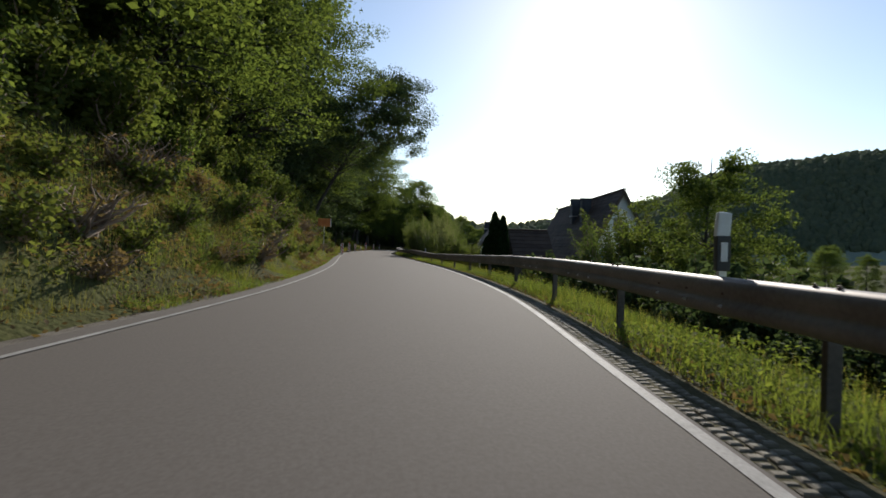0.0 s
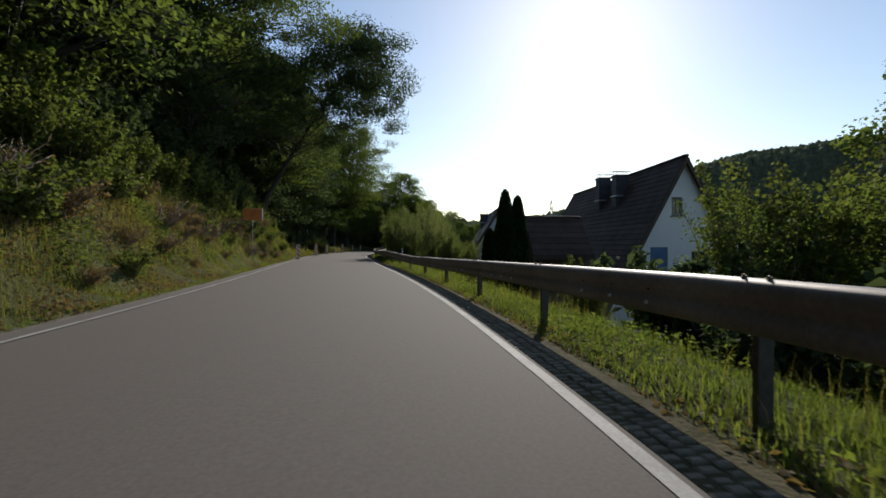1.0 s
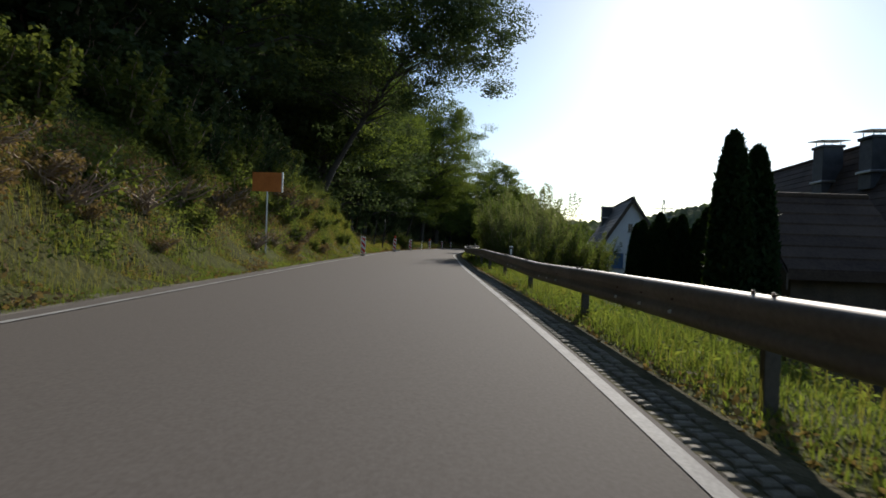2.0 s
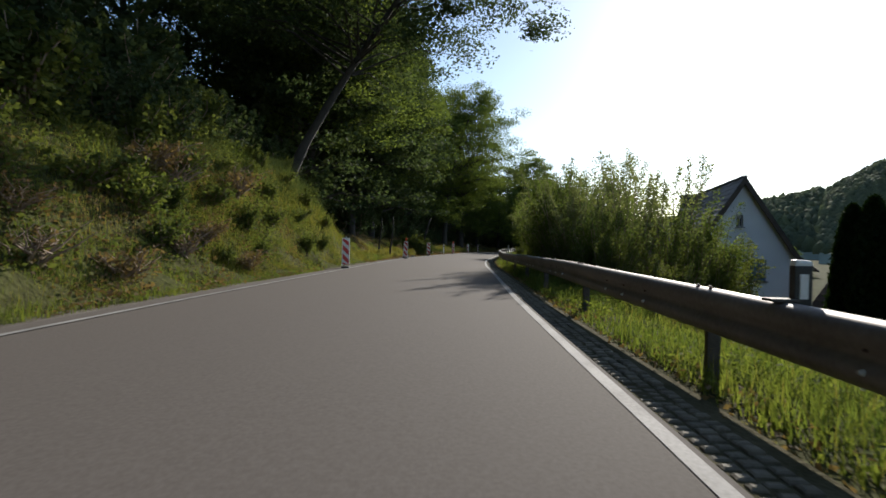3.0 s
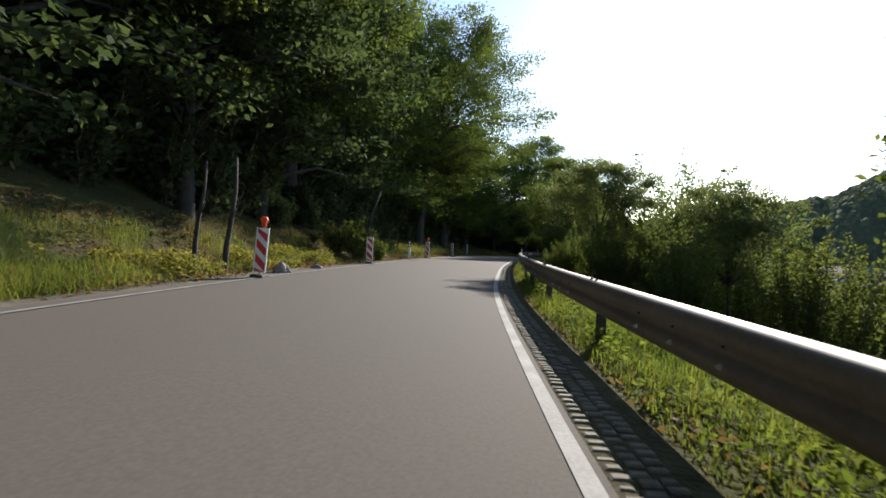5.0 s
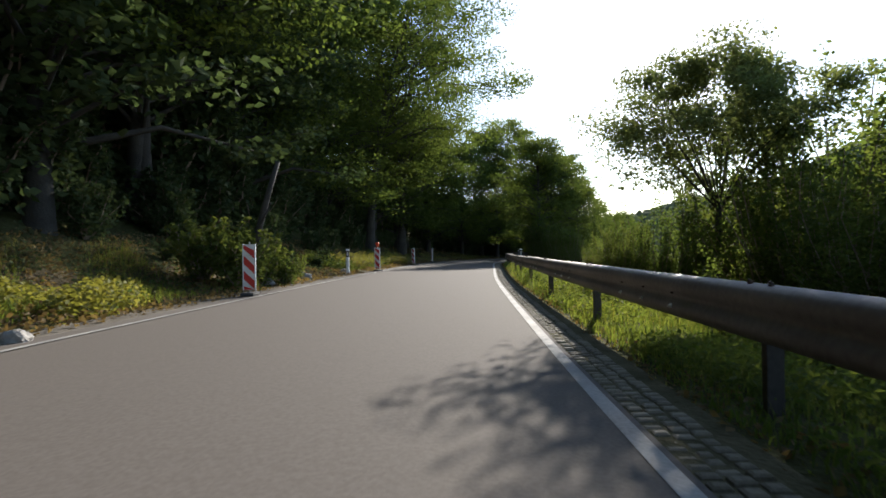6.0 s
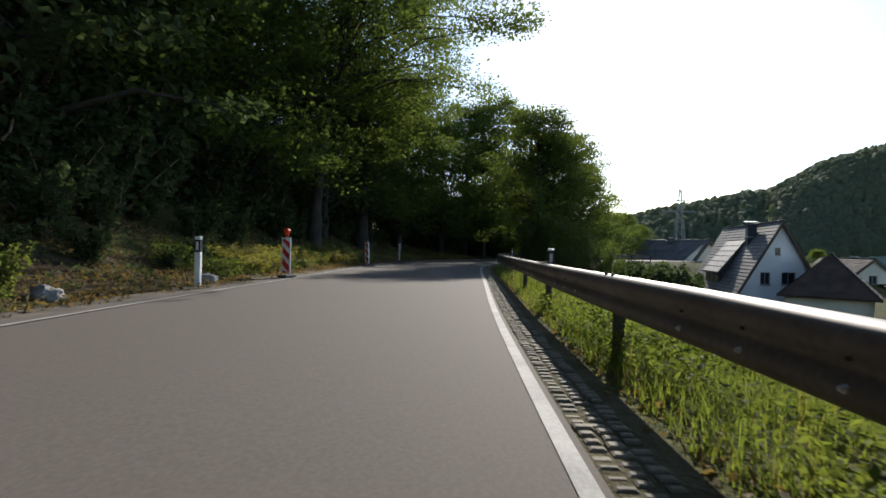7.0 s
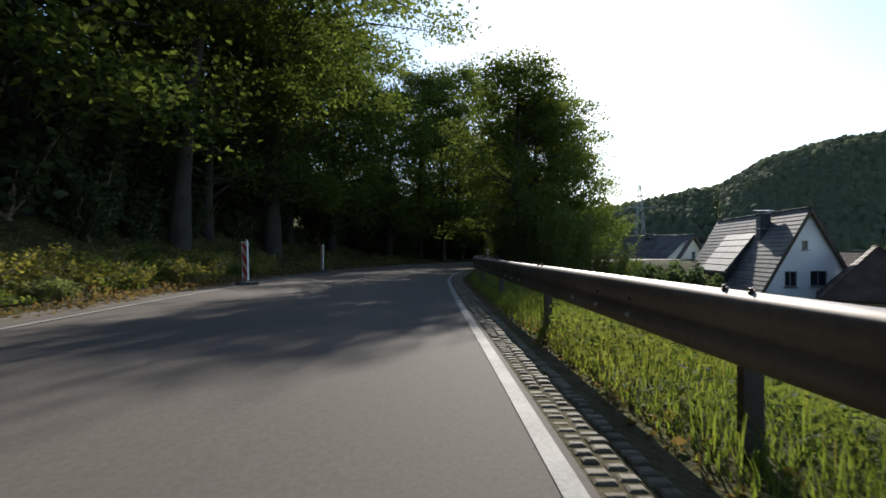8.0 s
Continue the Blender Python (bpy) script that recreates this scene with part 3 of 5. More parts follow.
while s < s_at(50):
    for off, lo, hi, pool, label in ((0.9, 0.45, 0.8, BRAMBLE, "low brambles with brown and green leaves on the bank"), (1.7, 0.7, 1.1, BRAMBLE, "low brambles with brown and green leaves on the bank"), (2.6, 0.7, 1.15, BUSH, "leafy green shrub growing on the steep road bank"),
                                     (4.2, 1.0, 1.6, BUSH, "leafy green shrub growing on the steep road bank"), (6.2, 1.4, 2.1, BUSH_DARK, "dense dark green shrub under the roadside trees")):
        if rng.uniform() < 0.12:
            continue
        if off == 4.2 and s > s_at(30):
            pool, label = BUSH_DARK, "dense dark green shrub under the roadside trees"
        x, y, _ = on_road(s + rng.uniform(-0.5, 0.5), -WIDTH - 0.55 - off - rng.uniform(-0.4, 0.4))
        make_shrub(pool[rng.integers(len(pool))], x, y, rng.uniform(0, 6.28), rng.uniform(lo, hi), label, "shrubs on the bank")
    if rng.uniform() < 0.75:
        x, y, _ = on_road(s + rng.uniform(-0.7, 0.7), -WIDTH - 0.55 - rng.uniform(0.7, 2.4))
        make_shrub(DEAD, x, y, rng.uniform(0, 6.28), rng.uniform(0.6, 1.15), "tangle of bare dry brown twigs on the bank", "dry twigs on the bank", "dry_brushwood", "brushwood")
    s += 1.55
# Dark growth along the top of the mound.
for y, off in ((43, 4.4), (44.5, 5.6), (46, 4.6), (47.5, 6.0), (49, 5.0), (50.5, 4.4), (52, 5.6), (53.5, 4.6), (55, 5.8), (47, 3.4), (44, 3.0), (51.5, 6.8), (57, 5.2), (58, 4.6), (59.5, 5.4), (60.5, 4.4), (61.5, 5.8), (62.5, 5.0)):
    x, yy, _ = on_road(s_at(y), -WIDTH - 0.55 - off)
    make_shrub(BUSH_DARK[int(y) % 2], x, yy, y, rng.uniform(0.8, 1.3), "dark green shrub on the crest of the mound", "shrubs on the mound")
for k in range(26):
    y = 44.5 + 0.5 * k
    x, yy, _ = on_road(s_at(y), -WIDTH - 0.55 - (0.9, 2.3, 1.6, 3.0)[k % 4] - 0.3 * math.sin(k * 2.7))
    make_shrub((BRAMBLE[2], BUSH[0], BUSH[2])[k % 3], x, yy, k * 1.9, 0.28 + 0.16 * (0.5 + 0.5 * math.sin(k * 4.1)) + (0.3 if k % 3 == 0 else 0.0), "low leafy green tangle on the mound", "tangles on the mound", "bramble")
y = 40.0
while y < 50.5:
    x, yy, _ = on_road(s_at(y), -WIDTH - 0.55 - rng.uniform(2.6, 4.0))
    make_shrub(BUSH_DARK[int(y * 3) % 2], x, yy, y, rng.uniform(0.5, 0.85), "dark green shrub on the crest of the mound", "shrubs on the mound")
    y += 0.9
# Under the trees, where the bank is low.
MOUND = [shrub_shape(44 + k, 0.8, 1.1, 3000, 0.042, m, 30, 0.15) for k, m in enumerate((GRASS_PALE, LEAF_SILVER))]
for k in range(30):
    x, y, _ = on_road(s_at(92.5 + 0.52 * k), -WIDTH - 0.55 - (1.1, 2.0, 1.5, 2.7)[k % 4] - 0.3 * math.sin(k * 2.3))
    make_shrub(MOUND[k % 5 == 3], x, y, k * 1.7, 0.55 + 0.45 * (0.5 + 0.5 * math.sin(k * 1.3)), "pale green bramble mounded on the sunlit verge", "brambles on the verge", "bramble")
s = s_at(60)
while s < s_at(140):
    for off, lo, hi in ((2.8, 0.3, 0.5), (4.4, 0.6, 1.0), (5.8, 1.2, 1.8), (6.9, 1.8, 2.6), (8.3, 2.4, 3.2)):
        if rng.uniform() < 0.15 or (off < 4 and not s_at(81) < s < s_at(93)) or (off < 5 and s < s_at(78)):
            continue
        x, y, _ = on_road(s + rng.uniform(-0.8, 0.8), -WIDTH - 0.55 - off - rng.uniform(-0.7, 0.7))
        make_shrub(BUSH_DARK[rng.integers(2)], x, y, rng.uniform(0, 6.28), rng.uniform(lo, hi), "dense dark green shrub under the roadside trees", "shrubs under the trees")
    s += 2.2
for x, y, k, sc in ((-17.6, 78.9, 2, 0.95), (-18.0, 80.2, 0, 0.72), (-17.5, 81.0, 2, 0.5), (-18.5, 81.6, 0, 0.85), (-18.9, 79.2, 2, 1.0), (-18.3, 83.0, 2, 0.5)):
    make_shrub(BUSH[k], x, y, x, sc, "pale green leafy shrub on the verge below the wood", "shrubs on the verge")
# Tall bushes outside the rail.
for x, y, k, top in ((-2.2, 47.2, 1, 1.5), (-1.7, 50.2, 3, 4.2), (-2.5, 48.9, 2, 2.4), (-3.0, 50.8, 0, 3.3), (-3.5, 53.0, 2, 4.0), (-4.1, 55.2, 0, 4.4), (-4.7, 57.6, 2, 4.2), (-5.4, 60.0, 1, 2.8), (-1.9, 54.2, 3, 5.6), (-0.7, 51.6, 3, 4.7), (-0.3, 50.6, 2, 2.6), (-0.9, 47.2, 1, 1.8), (-1.3, 45.2, 1, 0.9), (-2.2, 57.0, 0, 5.2), (-3.3, 58.6, 2, 4.6)):
    make_shrub(TALL[k], x, y, rng.uniform(0, 6.28), (top - land_at(x, y)) / (5.9, 4.9, 5.3, 5.9)[k], "tall many-stemmed bush with silvery leaves behind the guard rail", "bushes behind the rail", "tall_bush")
for x, y, k, top in ((0.3, 50.5, 1, 1.5), (1.2, 53.5, 1, 1.9), (1.4, 57.5, 1, 2.2)):
    make_shrub(TALL[k], x, y, rng.uniform(0, 6.28), (top - land_at(x, y)) / 4.9, "rounded yellow-green bush below the guard rail", "bushes on the slope", "low_bush")
for x, y, k, sc in ((-1.4, 84.0, 1, 1.35), (-5.2, 80.5, 2, 0.8), (-2.6, 81.5, 1, 1.2), (-6.4, 74.5, 1, 0.62), (-5.2, 71.0, 2, 0.72), (-4.2, 76.5, 2, 0.95), (-3.2, 68.5, 1, 0.85), (-1.5, 78.0, 2, 1.35), (-0.6, 73.0, 1, 1.2), (-8.6, 112.0, 1, 0.6)):
    make_shrub(TALL[k], x, y, rng.uniform(0, 6.28), sc, "rounded yellow-green hazel bush on the slope", "bushes on the slope", "hazel_bush")
for x, y, k, top in ((-9.0, 79.3, 1, 0.95), (-8.4, 80.3, 1, 1.45), (-7.4, 81.4, 2, 1.9), (-6.2, 82.4, 2, 2.4), (-4.4, 84.0, 1, 2.9), (-5.3, 81.6, 1, 2.6), (-3.2, 84.0, 2, 3.2), (-6.9, 73.0, 1, 1.5), (-6.7, 75.3, 2, 2.2), (-6.0, 77.2, 1, 2.4), (-4.4, 78.6, 2, 4.4), (-6.6, 113.0, 2, 1.5), (-7.8, 114.2, 2, 2.6), (-9.6, 112.8, 1, 2.4), (-10.8, 113.6, 2, 3.2), (-11.4, 117.0, 2, 3.6), (-9.4, 116.5, 1, 3.8), (-8.6, 119.5, 2, 3.6)):
    make_shrub(TALL[k], x, y, rng.uniform(0, 6.28), (top - land_at(x, y)) / (4.4 if k == 1 else 4.7), "rounded yellow-green hazel bush on the slope", "bushes on the slope", "hazel_bush")
for k in range(13):
    x, y, _ = on_road(s_at(5 + 1.5 * k), 5.3 + 0.9 * math.sin(k * 2.4))
    make_shrub(BUSH_DARK[k % 2], x, y, k, (0.95 + 0.4 * math.sin(k * 1.7) - land_at(x, y)) / 2.1, "dense dark green hedge shrub below the guard rail", "hedge shrubs below the rail", "hedge_shrub")
for k in range(9):
    x, y, _ = on_road(s_at(4 + 0.8 * k), 3.1 + 0.4 * math.sin(k * 3.1))
    make_shrub(BUSH_DARK[k % 2], x, y, k, (0.42 + 0.15 * math.sin(k * 1.3) - land_at(x, y)) / 2.1, "dense dark green hedge shrub below the guard rail", "hedge shrubs below the rail", "hedge_shrub")
for x, y, k, top in ((9.3, 25.5, 1, 2.7), (10.5, 26.6, 1, 3.3), (8.4, 24.6, 2, 1.7)):
    make_shrub(TALL[k], x, y, rng.uniform(0, 6.28), (top - land_at(x, y)) / 4.5, "bright green garden bush below the road", "garden bushes", "garden_bush")
for x, y, k, sc in ((13.2, 27.2, 1, 1.45), (15.6, 29.5, 1, 1.5), (18.5, 33.0, 1, 1.4), (19.5, 44.5, 2, 1.1), (5.8, 30.0, 1, 0.6)):
    make_shrub(TALL[k], x, y, rng.uniform(0, 6.28), sc, "bright green garden bush below the road", "garden bushes", "garden_bush")
SMALL = [tree_shape(60, 8.5, 2.5, 0.22, 34000, 0.06, LEAF, 110, 0.6, trunk_r=0.11), tree_shape(61, 8.0, 2.6, 0.58, 42000, 0.055, LEAF_SILVER, 105, 0.6, trunk_r=0.09, fork=0.5, tight=1.4)]
make_tree(SMALL[0], 12.1, 22.7, 0.4, (5.7 - land_at(12.1, 22.7)) / 8.5, "young broadleaf tree standing in a garden below the road", name="garden_tree")
make_tree(SMALL[1], -7.2, 77.1, 1.0, (5.0 - land_at(-7.2, 77.1)) / 8.0, "slender forked tree leaning out behind the guard rail", name="roadside_tree")
make_tree(SMALL[1], -3.5, 74.0, 3.0, 0.8, "slender forked tree behind the guard rail", name="roadside_tree")
for x, y, k, sc in ((-10.6, 116.0, 2, 0.9), (-8.2, 121.0, 0, 0.75), (-9.4, 119.0, 2, 0.8), (-6.8, 124.5, 2, 0.7)):
    make_tree(EDGE[k], x, y, x, sc, "leafy tree standing behind the guard rail at the bend", group="trees behind the rail", name="roadside_tree")
for x, y, sc in ((38, 62, 1.0), (46, 70, 1.1), (55, 76, 1.0), (34, 82, 0.8), (62, 95, 1.2), (26, 176, 1.0), (35, 186, 1.2), (46, 192, 1.1), (20, 190, 1.1), (58, 180, 1.3), (70, 150, 1.2), (14, 205, 1.3), (6, 212, 1.3)):
    make_tree(EDGE[2] if sc > 1 else SMALL[0], x, y, x, sc * (0.5 if sc > 1 else 0.8), "leafy tree standing in the valley among houses", group="valley trees", name="valley_tree")

for x, y, top in ((-1.5, 129.0, 0.4), (0.5, 132.0, 0.2), (2.2, 135.5, -0.1), (4.0, 138.5, -0.3), (-3.0, 126.0, 0.6), (5.6, 134.0, -1.2), (3.6, 131.0, -1.4), (-4.6, 119.0, 0.75), (-3.4, 120.4, 0.55), (-2.0, 121.2, 0.65), (-0.7, 122.4, 0.4), (0.6, 123.0, 0.5), (1.9, 124.2, 0.25)):
    make_shrub(BUSH_DARK[int(y) % 2], x, y, x, (top - land_at(x, y)) / 2.1, "tall dark green hedge shrub in the valley gardens", "valley hedge shrubs", "hedge_shrub")
for x, y, top in ((3.0, 160.0, 6.5), (6.2, 165.0, 6.2), (9.4, 170.0, 5.0), (-0.5, 158.0, 7.5), (13.0, 176.0, 4.6)):
    make_tree(EDGE[int(y) % 3], x, y, x, (top - land_at(x, y)) / 16.0, "leafy tree standing in the valley among houses", group="valley trees", name="valley_tree")


# ---- columnar thujas in the garden ----
def thuja_shape(seed, height, radius, n):
    rg = np.random.default_rng(seed)
    f = rg.uniform(0, 1, n) ** 0.8
    r = radius * np.sqrt(np.clip(1 - f ** 2.2, 0.0, 1)) * (0.75 + 0.3 * rg.uniform(0, 1, n))
    a = rg.uniform(0, 2 * np.pi, n)
    cen = np.stack([np.cos(a) * r, np.sin(a) * r, f * height], 1)
    return tube_mesh("trunk", [[(0, 0, -0.3, 0.1), (0, 0, height * 0.5, 0.06), (0, 0, height * 0.95, 0.02)]], BARK), leaves_mesh("crown", cen, 0.11, THUJA, rg, droop=-1.2, long=2.2, up=0.2)


COLUMN = thuja_shape(70, 6.5, 0.62, 7000)
for x, y, top in ((3.5, 36.7, 3.55), (4.1, 37.1, 3.3)):
    z = land_at(x, y)
    make_tree(COLUMN, x, y, x, (top - z) / 6.5, "dark green columnar thuja in the garden below the road", group="garden thujas", name="thuja", category="conifer")
for k in range(11):
    x, y = 3.0 + k * 0.15, 49.0 - k * 0.6
    z = land_at(x, y)
    make_tree(COLUMN, x, y, k, (2.05 + 0.28 * math.sin(k * 2.1) + 0.15 * math.sin(k * 5.3) - z) / 6.5, "slim dark thuja of a tall garden hedge", group="hedge thujas", name="thuja", category="conifer")

# ---- houses ----
def house(name, apex, along, half, drop, length, base, wall_mat, tile_mat, label, openings, chimneys=(), hip=0.0, eave_out=0.45, dormer=None, side_windows=()):
    """A gabled house. apex: the top of the gable that faces the road; along: the ridge's direction; half: half the gable's width;
    drop: ridge to eaves; openings: (v, z, w, h, look) on the gable, v from its middle."""
    a = Vector(along).normalized()
    yaw = math.atan2(-a.x, a.y)
    ob = thing(name, Matrix.Translation((apex[0], apex[1], base)) @ Matrix.Rotation(yaw, 4, "Z"), label, "house")
    H = apex[2] - base - 0.18
    E = H - drop
    th = 0.3
    # Gable wall with its openings cut through as a grid of pieces.
    us = sorted({-half, half} | {v + q * w / 2 for v, z, w, h, k in openings for q in (-1, 1)})
    bm = bmesh.new()
    def roof_z(u):
        return E + drop * (1 - abs(u) / half)
    us = sorted(set(us) | {0.0})
    for u0, u1 in zip(us[:-1], us[1:]):
        mid = (u0 + u1) / 2
        spans, zc = [], 0.0
        for v, z, w, h, k in sorted(openings, key=lambda o: o[1]):
            if abs(mid - v) < w / 2:
                spans.append((zc, z - base - h / 2))
                zc = z - base + h / 2
        spans.append((zc, None))
        for z0, z1 in spans:
            t0, t1 = (roof_z(u0), roof_z(u1)) if z1 is None else (z1, z1)
            vs = [bm.verts.new(p) for p in ((u0, 0, z0), (u1, 0, z0), (u1, 0, max(t1, z0 + 0.001)), (u0, 0, max(t0, z0 + 0.001)), (u0, th, z0), (u1, th, z0), (u1, th, max(t1, z0 + 0.001)), (u0, th, max(t0, z0 + 0.001)))]
            for f in ((0, 1, 2, 3), (5, 4, 7, 6), (1, 0, 4, 5), (0, 3, 7, 4), (2, 1, 5, 6)):
                bm.faces.new([vs[i] for i in f])
    bmesh.ops.remove_doubles(bm, verts=bm.verts[:], dist=0.0005)
    part("gable_wall", bm, wall_mat, ob)
    for sx in (-1, 1):
        part("side_wall", box((th, length - th, E), (sx * (half - th / 2), length / 2 + th / 2, E / 2)), wall_mat, ob)
    bm = bmesh.new()
    vs = [bm.verts.new(p) for p in ((-half, length, 0), (half, length, 0), (half, length, E)) + (() if hip else ((0, length, H),)) + ((-half, length, E),)]
    bm.faces.new(vs)
    ext = bmesh.ops.extrude_face_region(bm, geom=list(bm.faces))
    bmesh.ops.translate(bm, vec=(0, -th, 0), verts=[v for v in ext["geom"] if isinstance(v, bmesh.types.BMVert)])
    part("back_wall", bm, wall_mat, ob)
    slope = math.atan2(drop, half)
    over = half + eave_out
    for sx in (-1, 1):
        bm = bmesh.new()
        zl = H - drop * over / half
        y0, y1, thick = -0.35, length + 0.35, 0.2
        pts = [(0, y0, H + 0.02), (sx * over, y0, zl + 0.02), (sx * over, y1, zl + 0.02), (0, y1 - hip, H + 0.02)]
        lo = [bm.verts.new(p) for p in pts]
        hi = [bm.verts.new((x, y, z + thick)) for x, y, z in pts]
        bm.faces.new(lo), bm.faces.new(hi[::-1])
        for i in range(4):
            bm.faces.new((lo[i], hi[i], hi[(i + 1) % 4], lo[(i + 1) % 4]))
        bmesh.ops.recalc_face_normals(bm, faces=bm.faces[:])
        roof = part("roof", bm, tile_mat, ob)
        # Courses of tiles, each a row with its own lower edge.
        rows = int(over / math.cos(slope) / 0.34)
        for r in range(rows):
            f0, f1 = r / rows, (r + 1) / rows
            x0, x1 = sx * over * f0, sx * over * f1
            z0, z1 = H + 0.23 - (H - zl) * f0, H + 0.23 - (H - zl) * f1
            yy = y1 - hip * (1 - f1)
            row = bmesh.new()
            q = [row.verts.new(p) for p in ((x0, y0, z0), (x1, y0, z1 + 0.045), (x1, yy, z1 + 0.045), (x0, yy, z0), (x1, y0, z1), (x1, yy, z1))]
            row.faces.new((q[0], q[1], q[2], q[3])), row.faces.new((q[1], q[4], q[5], q[2]))
            part("tile_course", row, tile_mat, roof)
        board = bmesh.new()
        p = [(0, y0 - 0.03, H + 0.16), (sx * over, y0 - 0.03, zl + 0.16), (sx * over, y0 - 0.03, zl - 0.2), (0, y0 - 0.03, H - 0.2)]
        f = [board.verts.new(v) for v in p] + [board.verts.new((x, y + 0.05, z)) for x, y, z in p]
        board.faces.new(f[:4]), board.faces.new(f[4:][::-1])
        for i in range(4):
            board.faces.new((f[i], f[(i + 1) % 4], f[4 + (i + 1) % 4], f[4 + i]))
        bmesh.ops.recalc_face_normals(board, faces=board.faces[:])
        part("bargeboard", board, WOOD_DARK, ob)
    ridge = box((0.24, length + 0.7 - hip, 0.14), (0, (length - hip) / 2, H + 0.2), 0.05)
    part("ridge_cap", ridge, tile_mat, ob)
    if hip:
        bm = bmesh.new()
        zl = H - drop * over / half
        v = [bm.verts.new(p) for p in ((0, length + 0.35 - hip, H + 0.26), (over, length + 0.37, zl + 0.24), (-over, length + 0.37, zl + 0.24))]
        bm.faces.new(v)
        e2 = bmesh.ops.extrude_face_region(bm, geom=list(bm.faces))
        bmesh.ops.translate(bm, vec=(0, 0, -0.15), verts=[q for q in e2["geom"] if isinstance(q, bmesh.types.BMVert)])
        part("hip_roof", bm, tile_mat, ob)
    for v, z, w, h, k in openings:
        zc = z - base
        win = part("window", box((w, 0.05, h), (v, 0.17, zc)), GLASS, ob)
        fr = bmesh.new()
        for cx, cz, sx, sz in ((0, h / 2 - 0.035, w, 0.07), (0, -h / 2 + 0.035, w, 0.07), (-w / 2 + 0.035, 0, 0.07, h), (w / 2 - 0.035, 0, 0.07, h), (0, 0, 0.06, h)):
            box((sx, 0.06, sz), (v + cx, 0.13, zc + cz), 0.008, fr)
        part("frame", fr, FRAME, win)
        part("sill", box((w + 0.14, 0.16, 0.05), (v, -0.03, zc - h / 2 - 0.03), 0.01), FRAME, win)
        if k == "shutter":
            curtain = part("roller_shutter", box((w * 0.96, 0.012, h * 0.95), (v, 0.072, zc), 0.003), BLUE, win, "lowered blue slatted shutter")
            for i in range(int(h * 0.95 / 0.11)):
                part("slat", box((w * 0.955, 0.014, 0.095), (v, 0.06, zc + h / 2 - 0.07 - i * 0.11), 0.004), BLUE, curtain)
    for y, z, w, h in side_windows:
        xs, zc = -half - 0.012, z - base
        win = part("window", box((0.03, w, h), (xs, y, zc), 0.004), GLASS, ob)
        fr = bmesh.new()
        for cy, cz, sy, sz in ((0, h / 2, w + 0.08, 0.08), (0, -h / 2, w + 0.08, 0.08), (-w / 2, 0, 0.08, h), (w / 2, 0, 0.08, h), (0, 0, 0.05, h)):
            box((0.07, sy, sz), (xs - 0.01, y + cy, zc + cz), 0.008, fr)
        part("frame", fr, FRAME, win)
    if dormer:
        y, wd, pale = dormer
        x0, z0, x1, z1 = -half * 0.29, H - drop * 0.29 + 0.28, -half * 0.92, H - drop * 0.74
        dm = bmesh.new()
        pts = [(x0, y - wd / 2, z0), (x1 - 0.25, y - wd / 2 - 0.15, z1 - 0.08), (x1 - 0.25, y + wd / 2 + 0.15, z1 - 0.08), (x0, y + wd / 2, z0)]
        lo = [dm.verts.new(q) for q in pts]
        hi = [dm.verts.new((a, b, c + 0.14)) for a, b, c in pts]
        dm.faces.new(lo), dm.faces.new(hi[::-1])
        for i in range(4):
            dm.faces.new((lo[i], hi[i], hi[(i + 1) % 4], lo[(i + 1) % 4]))
        bmesh.ops.recalc_face_normals(dm, faces=dm.faces[:])
        d = part("dormer", dm, pale, ob, "shed dormer with grey tiles on the roof slope")
        for k in range(6):
            f0, f1 = k / 6, (k + 1) / 6
            row = bmesh.new()
            ra, rb = Vector((x0, 0, z0 + 0.15)).lerp(Vector((x1 - 0.27, 0, z1 + 0.07)), f0), Vector((x0, 0, z0 + 0.15)).lerp(Vector((x1 - 0.27, 0, z1 + 0.07)), f1)
            ya, yb = y - wd / 2 - 0.12, y + wd / 2 + 0.12
            q = [row.verts.new(p) for p in ((ra.x, ya, ra.z), (rb.x, ya, rb.z + 0.045), (rb.x, yb, rb.z + 0.045), (ra.x, yb, ra.z), (rb.x, ya, rb.z), (rb.x, yb, rb.z))]
            row.faces.new((q[0], q[1], q[2], q[3])), row.faces.new((q[1], q[4], q[5], q[2]))
            part("tile_course", row, pale, d)
        zb = H - drop * 0.93 - 0.1
        part("dormer_wall", box((0.2, wd - 0.2, z1 - zb), (x1 + 0.1, y, (z1 + zb) / 2)), SLATE, d)
        for sy in (-1, 1):
            cheek = bmesh.new()
            yc = y + sy * (wd / 2 - 0.1)
            tri = [(x0, yc, z0), (x1, yc, z1), (x1, yc, zb), (x0 - 0.1, yc, z0 - 0.35)]
            va = [cheek.verts.new(p) for p in tri] + [cheek.verts.new((p[0], p[1] - sy * 0.08, p[2])) for p in tri]
            cheek.faces.new(va[:4]), cheek.faces.new(va[4:][::-1])
            for i in range(4):
                cheek.faces.new((va[i], va[(i + 1) % 4], va[4 + (i + 1) % 4], va[4 + i]))
            bmesh.ops.recalc_face_normals(cheek, faces=cheek.faces[:])
            part("dormer_cheek", cheek, SLATE, d)
        for k in (-1, 0, 1):
            part("dormer_window", box((0.06, wd * 0.24, (z1 - zb) * 0.6), (x1 - 0.02, y + k * wd * 0.29, (z1 + zb) / 2 + 0.05), 0.01), GLASS, d)
